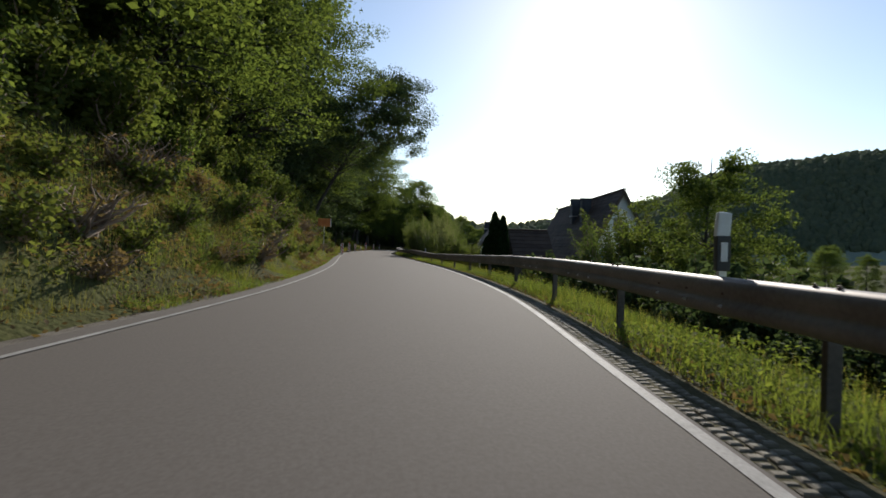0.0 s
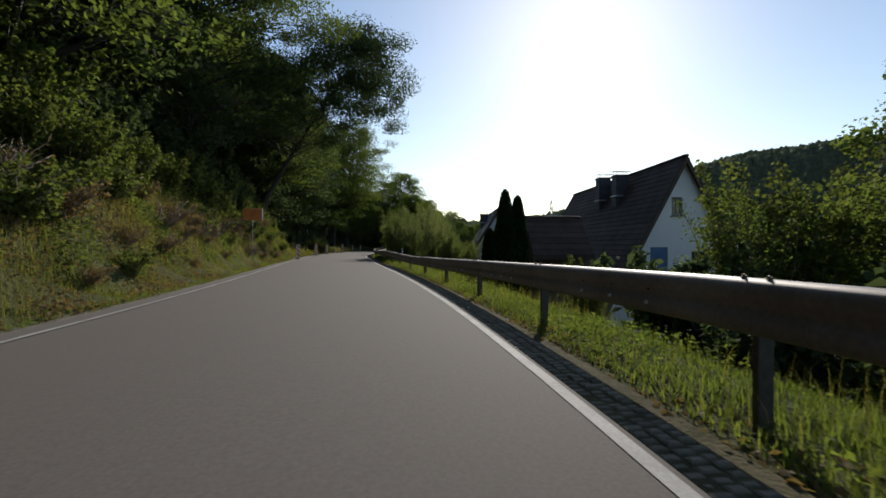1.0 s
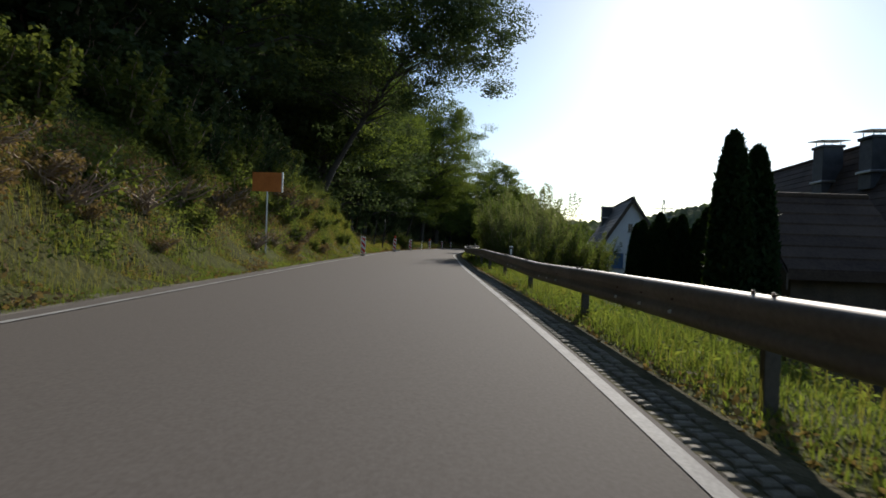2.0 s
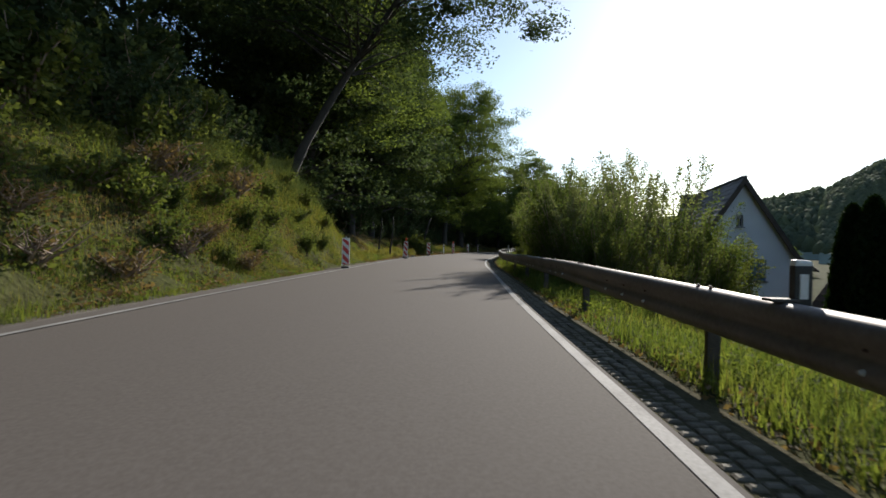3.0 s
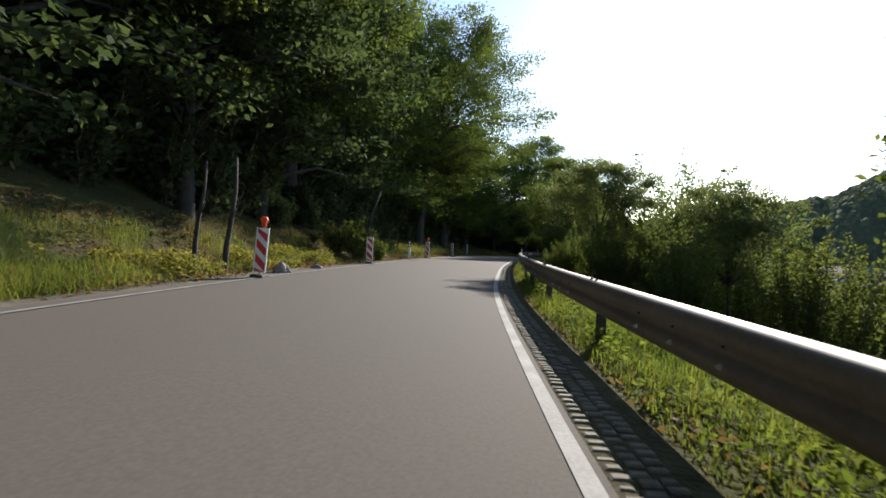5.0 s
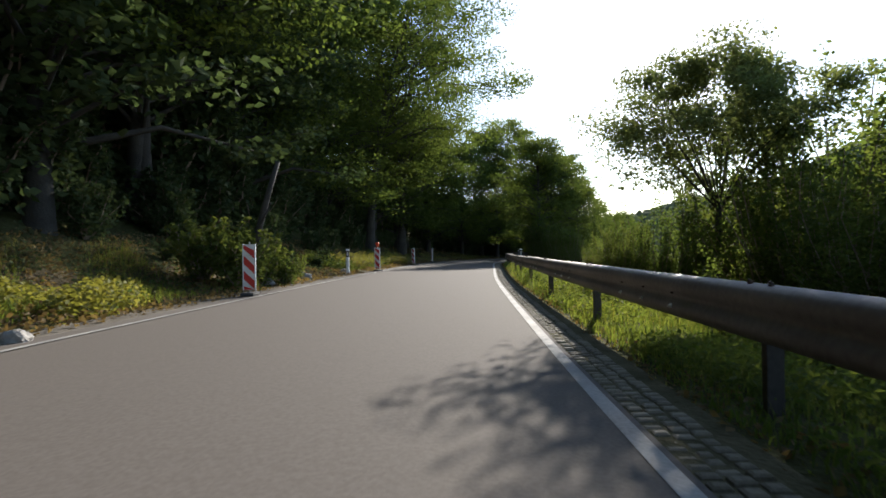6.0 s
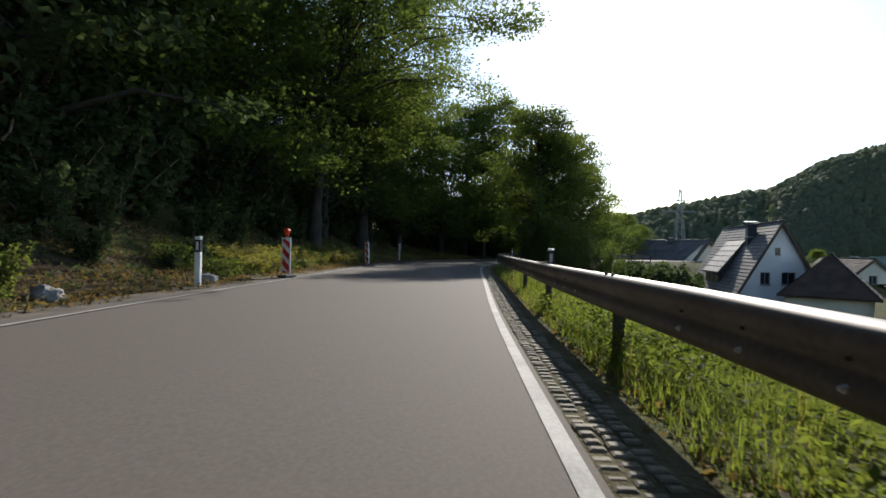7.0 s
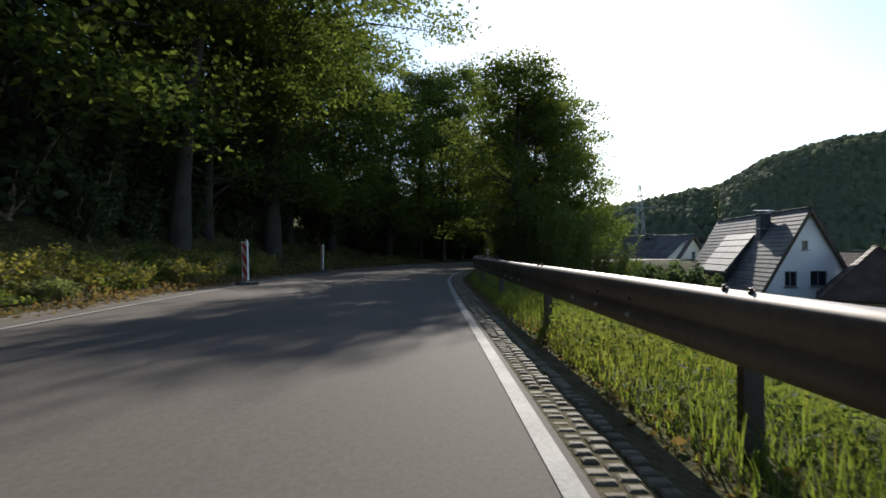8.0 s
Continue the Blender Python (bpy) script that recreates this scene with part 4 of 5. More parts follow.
    for v, y, w, top, cap in chimneys:
        ch = part("chimney", box((w, w, top - base - H + 2.0), (v, y, (top - base + H - 2.0) / 2 + 0.0), 0.02), SLATE, ob)
        part("flashing", box((w + 0.16, w + 0.16, 0.1), (v, y, H - abs(v) / half * drop + 0.4), 0.02), ZINC, ch)
        part("chimney_head", box((w + 0.12, w + 0.12, 0.12), (v, y, top - base), 0.02), SLATE, ch)
        if cap:
            cp = bmesh.new()
            for qx in (-1, 1):
                for qy in (-1, 1):
                    rod((v + qx * w * 0.4, y + qy * w * 0.4, top - base), (v + qx * w * 0.4, y + qy * w * 0.4, top - base + 0.28), 0.02, bm=cp)
            box((w + 0.35, w + 0.35, 0.04), (v, y, top - base + 0.30), 0.015, cp, Matrix.Rotation(radians(6), 4, "X"))
            part("cowl", cp, ZINC, ch, "bright sheet-metal chimney cowl on legs")
    return ob


house("gabled_house", (13.37, 41.6, 5.83), (-0.087, 0.996, 0), 4.0, 7.6, 23.0, land_at(13.0, 42.5), RENDER_WALL, TILE_BROWN, "white rendered gabled house with steep dark tiled roof",
      [(-0.37, 3.15, 0.6, 1.0, ""), (-1.35, 0.35, 0.95, 1.2, "shutter"), (0.9, 0.15, 0.95, 1.15, "")], [(-0.9, 10.4, 0.85, 5.95, True), (-0.9, 7.0, 0.8, 5.7, True)], hip=2.0)
house("gabled_house", (4.48, 64.85, 4.72), (-0.061, 0.998, 0), 2.5, 3.95, 11.0, land_at(4.5, 65.0), RENDER_WALL, TILE, "small white gabled house with blue shutters and dark roof",
      [(-0.1, 2.5, 0.34, 0.62, ""), (-0.95, 0.03, 0.88, 1.15, "shutter"), (0.75, 0.0, 0.86, 1.1, "shutter")], [(-0.8, 8.4, 0.85, 4.6, True)], eave_out=0.3)
house("gabled_house", (9.57, 124.88, 3.92), (0.071, 0.997, 0), 3.3, 6.1, 16.0, land_at(9.57, 125.5), RENDER_WALL, TILE, "white rendered gable house with dark tiled roof and dormer",
      [(-0.25, 1.37, 0.4, 0.6, ""), (-1.12, -0.95, 0.78, 1.05, ""), (0.62, -0.9, 1.05, 1.05, "")], [(-0.8, 4.8, 0.75, 3.8, True)], dormer=(8.6, 5.4, TILE_SUNLIT))
house("gabled_house", (13.2, 154.0, 3.0), (-0.55, 0.835, 0), 4.4, 4.4, 11.0, land_at(13.2, 154.0), CREAM_WALL, TILE, "grey gabled house with a dark roof in the valley", [(0.4, 0.4, 0.7, 1.0, "")], [(-0.4, 6.0, 0.7, 3.2, False)])
house("hip_roofed_house", (12.65, 123.3, 1.25), (-0.5, -0.866, 0), 2.6, 2.7, 5.5, land_at(10.5, 120.0), CREAM_WALL, TILE_BROWN, "low cream house with a brown hipped roof", [], [], hip=4.0, side_windows=((3.2, -2.3, 0.9, 1.0),))
house("gabled_house", (36.0, 158.0, 1.0), (-0.2, 0.98, 0), 4.5, 3.4, 9.0, land_at(36.0, 158.0), CREAM_WALL, TILE_BROWN, "distant cream house with a pale brown roof", [(0.0, -2.0, 1.2, 1.2, "")], [])
house("garden_annex", (4.9, 39.3, 2.45), (0.98, 0.2, 0), 1.35, 1.45, 2.3, land_at(5.8, 39.3), WOOD_DARK, TILE_BROWN, "low timber annex with weathered tile roof beside the house", [], [])

# ---- boards, posts and odd things on the verge ----
def warning_board(x, y, yaw, lamp, label, lean=0.0):
    """A striped warning board on a rubber foot, with or without a lamp on top."""
    ob = thing("warning_board", Matrix.Translation((x, y, 0.0)) @ Matrix.Rotation(yaw, 4, "Z") @ Matrix.Rotation(radians(lean), 4, "Y"), label, "traffic board", "warning boards")
    part("foot", box((0.28, 0.52, 0.07), (0, 0.05, 0.035), 0.02), RUBBER, ob)
    w, h, z0 = 0.25, 1.0, 0.12
    panel = part("panel", box((w, 0.03, h), (0, 0, z0 + h / 2), 0.01), WHITE_FILM, ob)
    for k in range(-1, 4):
        bm = bmesh.new()
        b0 = z0 + 0.02 + k * 0.333
        pts = []
        for u, lo, hi in ((-w / 2 + 0.012, b0 + 0.22, b0 + 0.40), (w / 2 - 0.012, b0, b0 + 0.18)):
            pts.append((u, max(z0 + 0.012, min(z0 + h - 0.012, lo)), max(z0 + 0.012, min(z0 + h - 0.012, hi))))
        if pts[0][2] - pts[0][1] < 0.01 and pts[1][2] - pts[1][1] < 0.01:
            bm.free()
            continue
        v = [bm.verts.new((pts[0][0], -0.0165, pts[0][1])), bm.verts.new((pts[1][0], -0.0165, pts[1][1])), bm.verts.new((pts[1][0], -0.0165, pts[1][2] + 0.001)), bm.verts.new((pts[0][0], -0.0165, pts[0][2] + 0.001))]
        bm.faces.new(v)
        e = bmesh.ops.extrude_face_region(bm, geom=list(bm.faces))
        bmesh.ops.translate(bm, vec=(0, -0.003, 0), verts=[q for q in e["geom"] if isinstance(q, bmesh.types.BMVert)])
        part("red_stripe", bm, RED_FILM, panel, "red reflective slanting stripe")
    edge = bmesh.new()
    for sx in (-1, 1):
        box((0.02, 0.045, h + 0.02), (sx * (w / 2 + 0.006), 0, z0 + h / 2), 0.006, edge)
    part("edge_strip", edge, WHITE_PLASTIC, panel)
    part("post", rod((0, 0.035, 0.05), (0, 0.035, z0 + h + 0.06), 0.02), ZINC, ob)
    if lamp:
        lm = part("lamp", box((0.11, 0.08, 0.11), (0, 0.02, z0 + h + 0.08), 0.03), ORANGE, ob, "orange warning lamp housing")
        part("lens", rod((0, -0.04, z0 + h + 0.19), (0, 0.08, z0 + h + 0.19), 0.075, 0.075, 20), ORANGE, lm)
    return ob


for x, y, lamp, lean, turn in ((-11.62, 52.5, False, 0, 7), (-14.75, 67.05, True, 3, 7), (-16.55, 77.5, False, 0, 7), (-18.1, 91.1, True, 0, -14), (-18.77, 100.8, False, -3, -42), (-19.3, 109.0, False, 1, -52)):
    s = s_at(y)
    warning_board(x, y, on_road(s, 0)[2] + radians(turn), lamp, "red and white striped warning board" + (" with orange lamp on its foot" if lamp else " on a rubber foot"), lean)


def delineator(m, label, tall=1.0, z0=0.0):
    """A white marker post with a slanting black band and a reflector."""
    ob = thing("delineator_post", m, label, "marker post", "marker posts")
    bm = bmesh.new()
    for za, zb in ((z0, tall * 0.68), (tall * 0.93, tall)):
        box((0.12, 0.09, zb - za), (0, 0, (za + zb) / 2), 0.015, bm)
    part("body", bm, WHITE_PLASTIC, ob)
    band = part("black_band", box((0.122, 0.092, tall * 0.25), (0, 0, tall * 0.805), 0.004), BLACK_PLASTIC, ob, "black band round the post")
    part("reflector", box((0.055, 0.006, 0.17), (0, -0.049, tall * 0.805), 0.002), WHITE_FILM, band)
    return ob


for x, y in ((-17.98, 86.95),):
    yaw = on_road(s_at(y), 0)[2]
    delineator(Matrix.Translation((x, y, 0.05)) @ Matrix.Rotation(yaw, 4, "Z"), "white plastic marker post with black band on the verge")
for y in (5.14, 38.1, 85.97, 112.0):
    s = s_at(y)
    x, yy, yaw = on_road(s, RAIL_U + 0.13)
    z = rail_lift(s)
    ob = thing("rail_delineator", Matrix.Translation((x, yy, (0.78 if y < 20 else 0.69) + z)) @ Matrix.Rotation(yaw, 4, "Z") @ Matrix.Scale(1.3 if y < 20 else 1.1, 4), "white marker with black band fixed to the guard rail", "marker post", "rail markers")
    cap = 0.17 if y < 20 else 0.04
    part("cap", box((0.096, 0.05, cap), (0, 0, 0.25 + cap / 2), 0.016, turn=Matrix.Rotation(radians(4), 4, "Y")), WHITE_PLASTIC, ob, "white slanted cap of the marker")
    band = part("black_band", box((0.094, 0.052, 0.24), (0, 0, 0.14), 0.008), BLACK_PLASTIC, ob)
    part("reflector", box((0.045, 0.006, 0.13), (0, -0.028, 0.15), 0.002), WHITE_FILM, band)
    part("bracket", box((0.06, 0.03, 0.16), (0, 0, -0.04), 0.008), ZINC, ob)
    if y > 20:
        part("saddle", box((0.15, 0.10, 0.016), (-0.1, 0, 0.078), 0.006), POST_STEEL, ob, "dull steel saddle gripping the rail's top")

sign = thing("orange_sign", Matrix.Translation((-9.2, 38.68, land_at(-9.2, 38.68))) @ Matrix.Rotation(radians(13), 4, "Z"), "faded orange sign board on a steel pole among shrubs", "road sign")
hz = 2.63 - land_at(-9.2, 38.68)
part("board", box((0.93, 0.03, 0.6), (0, 0, hz), 0.01), ORANGE_BOARD, sign)
part("rim", box((0.05, 0.04, 0.63), (0.48, 0, hz), 0.008), WHITE_PLASTIC, sign)
part("pole", rod((0, 0.04, -0.4), (0, 0.04, hz + 0.3), 0.03), ZINC, sign)


def boulder(x, y, size, seed, label):
    rg = random.Random(seed)
    bm = bmesh.new()
    bmesh.ops.create_icosphere(bm, subdivisions=3, radius=1)
    for v in bm.verts:
        n = noise.noise(v.co * 1.7 + Vector((seed, 0, 0))) * 0.35 + noise.noise(v.co * 4 + Vector((0, seed, 0))) * 0.12
        v.co *= 1 + n
        v.co = Vector((v.co.x * size[0], v.co.y * size[1], max(v.co.z, -0.55) * size[2]))
    me = bpy.data.meshes.new("boulder")
    bm.to_mesh(me)
    bm.free()
    me.materials.append(STONE)
    ob = new("boulder", me)
    ob.matrix_world = Matrix.Translation((x, y, land_at(x, y) + size[2] * 0.4)) @ Matrix.Rotation(rg.uniform(0, 6), 4, "Z")
    return tagged(ob, label, "stone", "stones on the verge")


for x, y, a, b, c, sd in ((-15.4, 69.0, 0.22, 0.2, 0.22, 1), (-18.6, 88.2, 0.2, 0.25, 0.16, 2), (-20.3, 97.0, 0.2, 0.25, 0.16, 3), (-18.4, 84.0, 0.2, 0.25, 0.15, 4), (-17.9, 80.5, 0.25, 0.2, 0.16, 5), (-15.9, 71.8, 0.16, 0.2, 0.12, 6), (-20.6, 102.0, 0.2, 0.2, 0.15, 7)):
    boulder(x, y, (a, b, c), sd, "rough grey stone lying on the road verge")


# ---- trunks seen at the edge of the wood ----
for x, y, h, lx, ly, r in ((-16.0, 67.5, 2.8, 0.2, 0.0, 0.07), (-16.75, 67.3, 2.6, 0.15, 0.1, 0.06), (-18.2, 79.9, 3.4, 0.9, 0.2, 0.11)):
    z = land_at(x, y)
    ob = thing("bare_trunk", Matrix.Translation((x, y, z)), "grey bare tree trunk at the wood's edge", "tree trunk", "trunks at the wood's edge")
    line = [(lx * f + 0.05 * math.sin(7 * f + x), ly * f, -0.3 + (h + 0.3) * f, r * (1.15 - 0.6 * f)) for f in (0, 0.15, 0.3, 0.5, 0.75, 1.0)]
    part("trunk", tube_mesh("trunk", [line, [(*line[3][:3], r * 0.4), (line[3][0] + 0.6, line[3][1] - 0.4, line[3][2] + 0.7, r * 0.12)]], BARK, 9), None, ob)

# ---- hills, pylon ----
# Turf paled to go with the leaves, haze put into its colour.
HAZE_TURF = mat("haze_paled_turf", (0.14, 0.168, 0.140), (0.20, 0.225, 0.18), 0.02, 0.2, 0.95, bump=0.0, spec=0.03)


def hill(name, ridge, foot, seed, label, trees, size):
    """A wooded hillside: ridge is a list of (x, y, z); the slope falls towards the valley by foot metres."""
    rg = np.random.default_rng(seed)
    r = np.array(ridge, float)
    t = np.linspace(0, len(r) - 1, 60)
    top = np.stack([np.interp(t, np.arange(len(r)), r[:, k]) for k in range(3)], 1)
    out = top[:, :2] - np.array([-10.0, 50.0])
    out /= np.linalg.norm(out, axis=1)[:, None]
    verts, rows = [], 14
    for k in range(rows):
        f = k / (rows - 1)
        back = foot * (f - 0.72)
        h = np.where(f < 0.72, np.sin(f / 0.72 * np.pi / 2) ** 1.15, 1 - 0.25 * (f - 0.72) / 0.28)
        x, y = top[:, 0] + out[:, 0] * back, top[:, 1] + out[:, 1] * back
        z = -6 + (top[:, 2] + 6) * h + 2.0 * wave(x, y, 22, seed)
        verts.append(np.stack([x, y, z], 1))
    v = np.concatenate(verts)
    n = len(t)
    faces = [(j * n + i, j * n + i + 1, (j + 1) * n + i + 1, (j + 1) * n + i) for j in range(rows - 1) for i in range(n - 1)]
    ob = new(name, mesh_from(name, v, faces, HAZE_TURF, True))
    tagged(ob, label, "hill", kind="structure")
    g = verts
    jf, ifr = rg.uniform(1.0, rows - 2.6, trees), rg.uniform(0, n - 1.01, trees)
    j0, i0 = jf.astype(int), ifr.astype(int)
    a = np.array(g)
    fj, fi = (jf - j0)[:, None], (ifr - i0)[:, None]
    place = (a[j0, i0] * (1 - fj) + a[j0 + 1, i0] * fj) * (1 - fi) + (a[j0, i0 + 1] * (1 - fj) + a[j0 + 1, i0 + 1] * fj) * fi
    keep = wave(place[:, 0], place[:, 1], 60, seed + 1) > -0.75
    place = place[keep]
    sz = size * rg.uniform(0.55, 1.6, len(place))
    rings, seg = (0.0, 0.6, 1.0, 0.8), 6
    tall = (1.0, 0.78, 0.25, -0.35)
    az = 2 * np.pi * np.arange(seg) / seg
    unit = np.array([(r * np.cos(a), r * np.sin(a), h * 1.35) for r, h in zip(rings[1:], tall[1:]) for a in az] + [(0, 0, 1.4)])
    n, m = len(place), len(unit)
    cen = place[:, None, :] + unit[None] * sz[:, None, None] * rg.uniform(0.72, 1.28, (n, m, 1)) + rg.normal(size=(n, m, 3)) * sz[:, None, None] * 0.09
    base = (np.arange(n) * m)[:, None]
    tri = []
    for k in range(seg):
        q = (k + 1) % seg
        tri.append((m - 1, k, q))
        for r in range(len(rings) - 2):
            tri += [(r * seg + k, (r + 1) * seg + k, (r + 1) * seg + q), (r * seg + k, (r + 1) * seg + q, r * seg + q)]
    loops = (base[:, :, None] + np.array(tri)[None]).reshape(-1)
    me = bpy.data.meshes.new(name + "_wood")
    me.vertices.add(n * m)
    me.vertices.foreach_set("co", cen.ravel())
    me.loops.add(len(loops))
    me.loops.foreach_set("vertex_index", loops)
    me.polygons.add(len(loops) // 3)
    me.polygons.foreach_set("loop_start", np.arange(len(loops) // 3) * 3)
    me.polygons.foreach_set("use_smooth", [True] * len(me.polygons))
    me.materials.append(HAZE_LEAF)
    me.update(calc_edges=True)
    wood = new(name + "_wood", me)
    tagged(wood, "dense green woodland covering a distant hillside", "woodland", kind="stuff")


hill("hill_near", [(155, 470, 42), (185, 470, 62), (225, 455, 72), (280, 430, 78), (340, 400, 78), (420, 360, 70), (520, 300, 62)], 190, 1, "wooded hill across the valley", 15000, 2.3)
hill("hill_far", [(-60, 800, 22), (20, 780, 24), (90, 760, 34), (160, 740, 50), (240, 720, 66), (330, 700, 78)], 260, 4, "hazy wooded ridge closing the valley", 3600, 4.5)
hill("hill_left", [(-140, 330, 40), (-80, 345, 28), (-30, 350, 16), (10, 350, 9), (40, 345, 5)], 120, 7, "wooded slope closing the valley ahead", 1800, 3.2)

pylon = thing("pylon", Matrix.Translation((37.4, 256.9, land_at(37.4, 256.9))), "grey steel lattice power pylon rising behind trees", "pylon")
H = 22.2 - land_at(37.4, 256.9)
for qx in (-1, 1):
    for qy in (-1, 1):
        part("leg", rod((qx * 2.2, qy * 2.2, -4), (qx * 0.25, qy * 0.25, H), 0.16, 0.1, 6), PYLON_STEEL, pylon)
lat = bmesh.new()
for k in range(8):
    z0, z1 = k * H / 8, (k + 1) * H / 8
    w0, w1 = 2.2 - 1.95 * z0 / H, 2.2 - 1.95 * z1 / H
    rod((-w0, -w0, z0), (w1, -w1, z1), 0.07, sides=4, bm=lat)
    rod((w0, -w0, z0), (-w1, -w1, z1), 0.07, sides=4, bm=lat)
part("bracing", lat, PYLON_STEEL, pylon)
for z, w in ((H * 0.72, 5.0), (H * 0.86, 3.8)):
    part("cross_arm", rod((-w, 0, z), (w, 0, z), 0.16, sides=4), PYLON_STEEL, pylon)

# ---- grass, herbs and litter ----
def scatter(s0, s1, u0, u1, n, seed, clump=0.0, size=1.3, keep=-2.0):
    """Places on the land in a band beside the road; clump > 0 lets the growth come and go."""
    rg = np.random.default_rng(seed)
    s, u = rg.uniform(s0, s1, n), rg.uniform(u0, u1, n)
    x, y, _ = on_road(s, u)
    if clump:
        ok = wave(x, y, size, seed) * clump + rg.uniform(-1, 1, n) * (1 - clump) > keep
        x, y, s, u = x[ok], y[ok], s[ok], u[ok]
    return np.stack([x, y, land(x, y) - 0.01], 1), rg, u


def grass(name, s0, s1, u0, u1, n, seed, lo, hi, width, material, label, clump=0.6, keep=-0.5, lean=0.55):
    at, rg, u = scatter(s0, s1, u0, u1, n, seed, clump, 1.4, keep)
    h = rg.uniform(lo, hi, len(at)) * (0.8 + 0.35 * wave(at[:, 0], at[:, 1], 2.0, seed + 2))
    ob = new(name, blades_mesh(name, at, h, width, material, rg, lean))
    return tagged(ob, label, "grass", kind="stuff")


def herbs(name, s0, s1, u0, u1, n, seed, leaf, high, material, label, clump=0.7, keep=-0.2, long=1.6):
    at, rg, u = scatter(s0, s1, u0, u1, n, seed, clump, 1.0, keep)
    at[:, 2] += rg.uniform(0.02, 1, len(at)) ** 1.3 * high * (0.6 + 0.5 * wave(at[:, 0], at[:, 1], 1.2, seed + 3))
    ob = new(name, leaves_mesh(name, at, leaf, material, rg, droop=0.2, up=0.5, long=long))
    return tagged(ob, label, "undergrowth", kind="stuff")


E0, E1 = 3.0, s_at(124)
L = -WIDTH - 0.55
grass("verge_grass", E0, E1, 0.72, 3.6, 120000, 1, 0.12, 0.36, 0.0075, GRASS, "long green grass on the verge under the guard rail", clump=0.9, keep=-0.05, lean=0.95)
grass("verge_turf", E0, E1, 0.64, 3.8, 270000, 24, 0.05, 0.17, 0.012, GRASS, "short dense green turf on the verge", clump=0.6, keep=-0.75, lean=1.0)
grass("dry_verge_grass", E0, E1, 0.66, 3.2, 15000, 2, 0.2, 0.55, 0.004, GRASS_PALE, "pale seeding grass stalks on the verge", keep=-0.2)
grass("meadow_grass", E0, E1, 3.2, 16.0, 170000, 3, 0.2, 0.42, 0.020, GRASS, "bright green meadow grass on the slope below the road", keep=-0.9)
grass("bank_foot_grass", s_at(8), s_at(52), L - 0.9, L + 0.12, 46000, 28, 0.08, 0.28, 0.007, GRASS, "short green grass along the foot of the bank", clump=0.7, keep=-0.35)
grass("bank_grass", E0, s_at(50), L - 2.8, L - 0.5, 40000, 4, 0.14, 0.42, 0.008, GRASS, "green grass tufts on the road bank", keep=-0.1)
grass("dry_bank_grass", E0, s_at(50), L - 2.6, L - 0.25, 70000, 5, 0.2, 0.5, 0.006, GRASS_PALE, "dry yellow grass on the road bank", keep=0.0)
grass("mound_grass", s_at(44), s_at(66), L - 3.6, L - 0.1, 22000, 6, 0.2, 0.5, 0.009, GRASS, "lush grass covering the rounded mound", keep=-0.6, lean=1.3)
grass("mound_long_grass", s_at(44), s_at(66), L - 5.5, L - 1.8, 62000, 22, 0.35, 0.8, 0.009, GRASS_GREY, "long grey-green grass bowed over the mound", clump=0.8, keep=-0.35, lean=1.7)
grass("mound_pale_grass", s_at(46), s_at(66), L - 2.6, L - 0.2, 22000, 7, 0.2, 0.5, 0.008, GRASS_PALE, "yellowing long grass covering the mound", keep=-0.4, lean=1.3)
grass("wood_edge_grass", s_at(62), s_at(80), L - 4.2, L - 0.9, 9000, 8, 0.2, 0.45, 0.009, GRASS_PALE, "pale grass clumps at the wood's edge", clump=0.85, keep=0.05)
herbs("bank_herbs", E0, s_at(52), L - 4.5, L - 0.6, 80000, 11, 0.055, 0.75, LEAF_SHRUB, "tangled green herbs on the road bank", clump=0.9, keep=-0.05, long=2.0)
herbs("bank_litter", E0, s_at(52), L - 2.6, L + 0.1, 62000, 12, 0.05, 0.3, LEAF_DRY, "brown dead leaves and twigs on the road bank", keep=-0.2)
herbs("verge_herbs", s_at(58), s_at(88), 0.78, 2.8, 50000, 13, 0.024, 0.5, GRASS, "leafy nettles and herbs behind the guard rail", clump=0.9, keep=0.05, long=2.4)
herbs("verge_nettles", s_at(50), s_at(118), 0.72, 2.2, 60000, 26, 0.028, 0.45, LEAF_SHRUB, "dark leafy nettles close to the guard rail posts", clump=0.9, keep=0.15, long=2.3)
herbs("verge_herbs_sparse", E0, s_at(58), 0.72, 3.0, 70000, 14, 0.026, 0.36, GRASS, "leafy herbs among the verge grass", clump=0.9, keep=0.15, long=2.2)
herbs("paver_litter", E0, E1, 0.36, 1.1, 16000, 15, 0.035, 0.02, LEAF_DRY, "scattered dead leaves beside the pavers", keep=0.1)
herbs("wood_litter", s_at(60), s_at(124), L - 5.0, L + 0.1, 60000, 16, 0.055, 0.2, LEAF_DRY, "brown leaf litter under the roadside trees", keep=-0.4)
herbs("wood_herbs", s_at(60), s_at(124), L - 4.5, L - 0.5, 18000, 17, 0.055, 0.45, LEAF_DARK, "green herbs at the edge of the wood", keep=0.15)
herbs("wood_edge_brambles", s_at(90), s_at(108), L - 3.0, L - 0.7, 24000, 21, 0.06, 0.75, LEAF_SHRUB, "sunlit pale green brambles along the verge", keep=-0.1)
herbs("mound_herbs", s_at(44), s_at(64), L - 5.5, L - 0.2, 60000, 18, 0.042, 0.5, LEAF_SHRUB, "tangled green herbs on the mound", clump=0.9, keep=0.0, long=2.0)
herbs("paver_moss", E0, E1, 0.50, 0.95, 9000, 19, 0.04, 0.10, LEAF_DRY, "brown stalks and litter along the pavers", keep=-0.4)
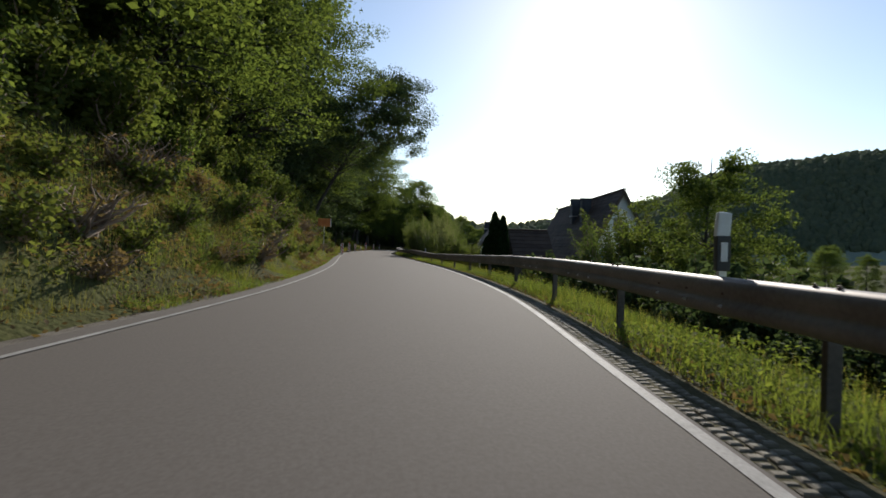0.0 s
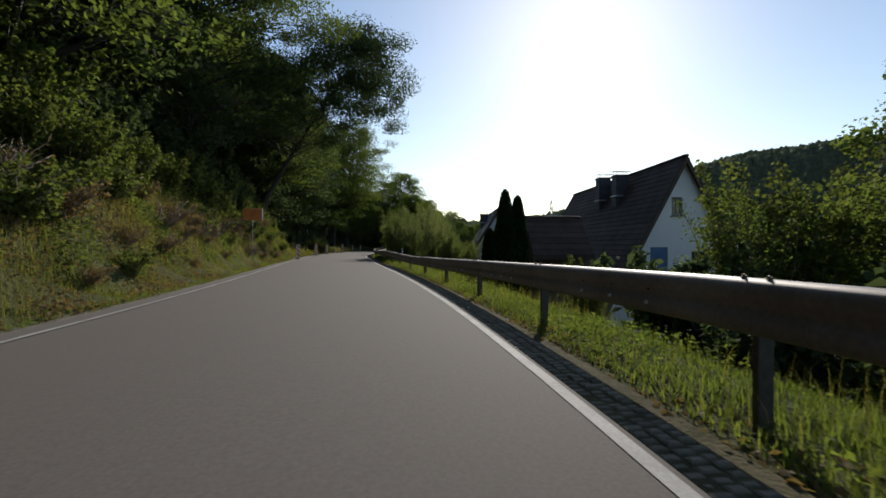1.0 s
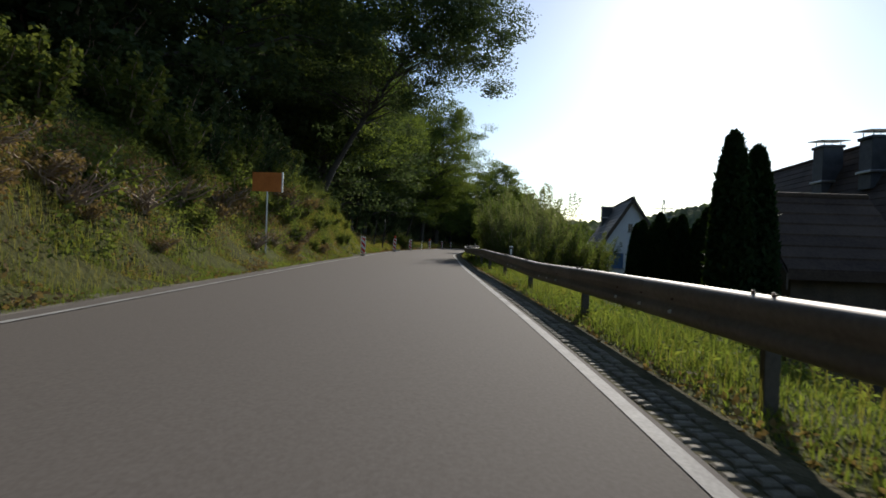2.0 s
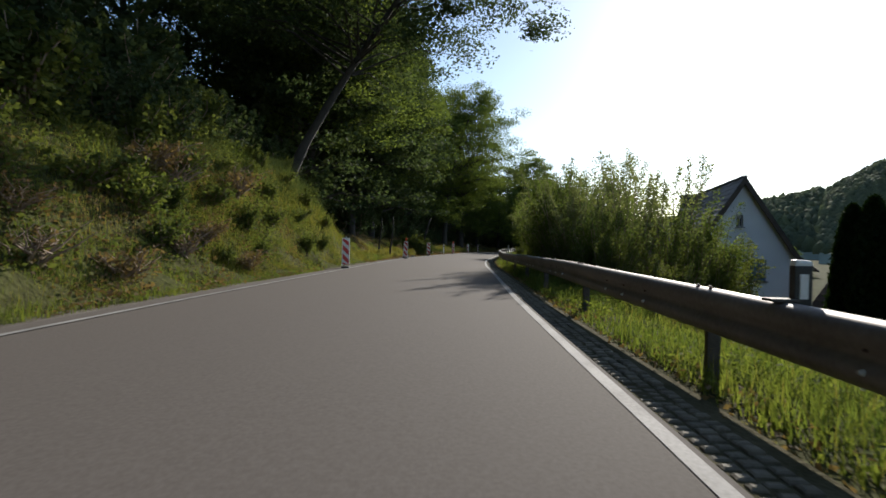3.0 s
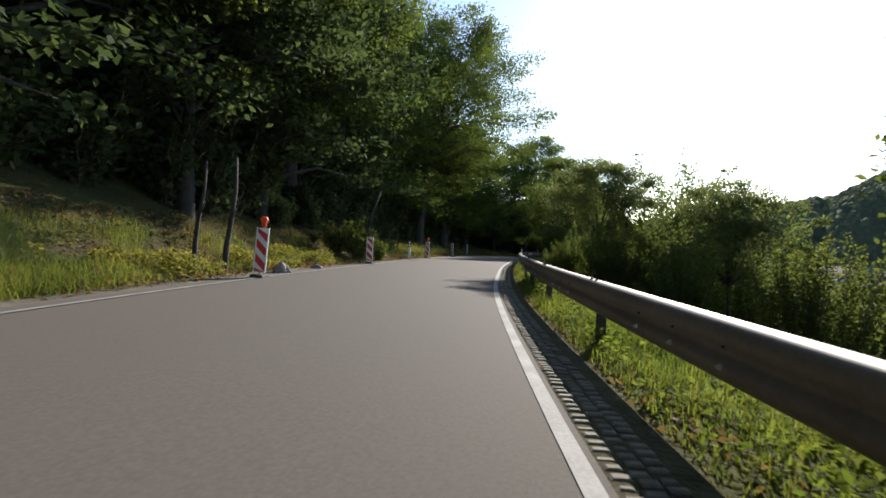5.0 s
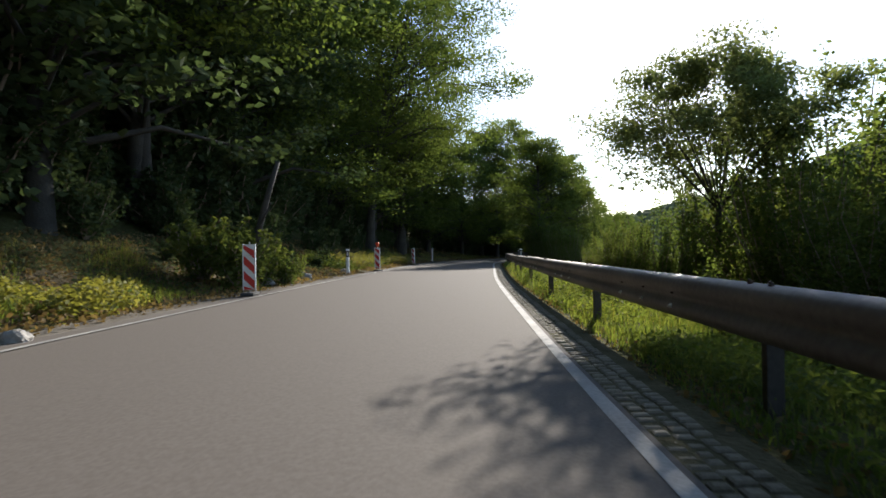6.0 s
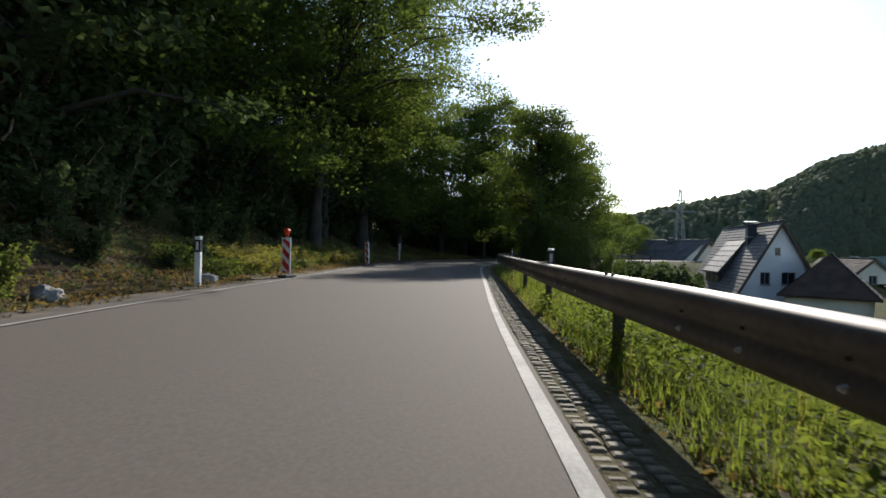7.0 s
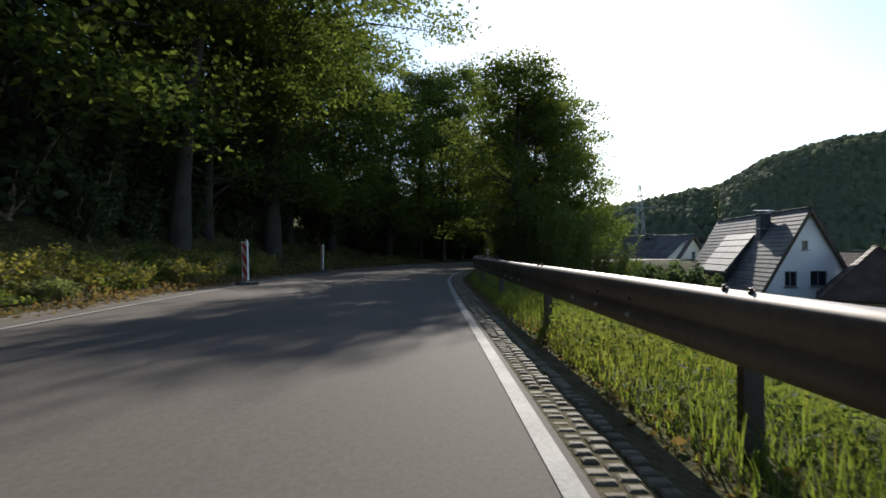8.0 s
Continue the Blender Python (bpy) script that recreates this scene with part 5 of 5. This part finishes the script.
grass("bend_grass", s_at(92), s_at(124), L - 3.4, L - 0.8, 12000, 23, 0.2, 0.5, 0.009, GRASS_PALE, "pale grass clumps where the road bends", clump=0.85, keep=0.0)
herbs("wood_edge_mounds", s_at(65), s_at(77), L - 2.6, L - 0.35, 26000, 27, 0.05, 0.6, GRASS_PALE, "pale yellow-green herbs mounded on the verge", clump=0.9, keep=0.0)
grass("wood_edge_green_grass", s_at(61), s_at(80), L - 3.8, L - 0.6, 14000, 20, 0.2, 0.45, 0.009, GRASS, "green grass clumps at the wood's edge", clump=0.85, keep=0.0)
grass("paver_tufts", E0, E1, 0.10, 0.74, 52000, 25, 0.015, 0.045, 0.007, GRASS_PALE, "short dry grass growing between the pavers", clump=0.6, keep=-0.5)

# ---- grass pavers along the right-hand edge, laid last ----
paver_strip = new("paver_strip", strip("paver_strip", [(0.08, -0.018), (0.56, -0.026), (0.60, -0.10)], 1, END, 1.0, MOSS_SOIL))
tagged(paver_strip, "strip of concrete grass pavers filled with soil beside the asphalt", "paving", kind="structure")


def paver_mesh(seed):
    """A lattice block: three columns of blunt studs, the middle one half a step on."""
    rg = random.Random(seed)
    bm = bmesh.new()
    cols, rows, pitch = (-0.104, 0.0, 0.104), 4, 0.1
    for i, cx in enumerate(cols):
        for j in range(rows):
            cy = -0.2 + pitch * (j + (0.25 if i % 2 else 0.75)) + rg.uniform(-0.006, 0.006)
            cu = cx + rg.uniform(-0.006, 0.006)
            a, b, h = 0.045 + rg.uniform(-0.012, 0.006), 0.031 + rg.uniform(-0.008, 0.006), rg.uniform(-0.010, 0.004)
            rings = [[(cu + sx * (a + d) , cy + sy * (b + d), z) for sx, sy in ((-1, -1), (1, -1), (1, 1), (-1, 1))] for d, z in ((0.010, -0.05), (0.0, -0.008 + h), (-0.012, h))]
            vs = [[bm.verts.new(q) for q in ring] for ring in rings]
            bm.faces.new(vs[2])
            for lo, hi in zip(vs[:-1], vs[1:]):
                for k in range(4):
                    bm.faces.new((lo[k], lo[(k + 1) % 4], hi[(k + 1) % 4], hi[k]))
    me = bpy.data.meshes.new("paver")
    bm.to_mesh(me)
    bm.free()
    me.materials.append(CONCRETE)
    return me


PAVERS = [paver_mesh(k) for k in range(5)]
for k in range(300):
    s = 3.5 + s_at(-4) + 0.405 * k
    x, y, yaw = on_road(s, 0.262)
    p = part("paver", PAVERS[random.randrange(5)], None, paver_strip)
    p.matrix_world = Matrix.Translation((x, y, -0.003 + random.uniform(-0.007, 0.003))) @ Matrix.Rotation(yaw + random.uniform(-0.02, 0.02), 4, "Z") @ Matrix.Rotation(random.uniform(-0.015, 0.015), 4, "X")
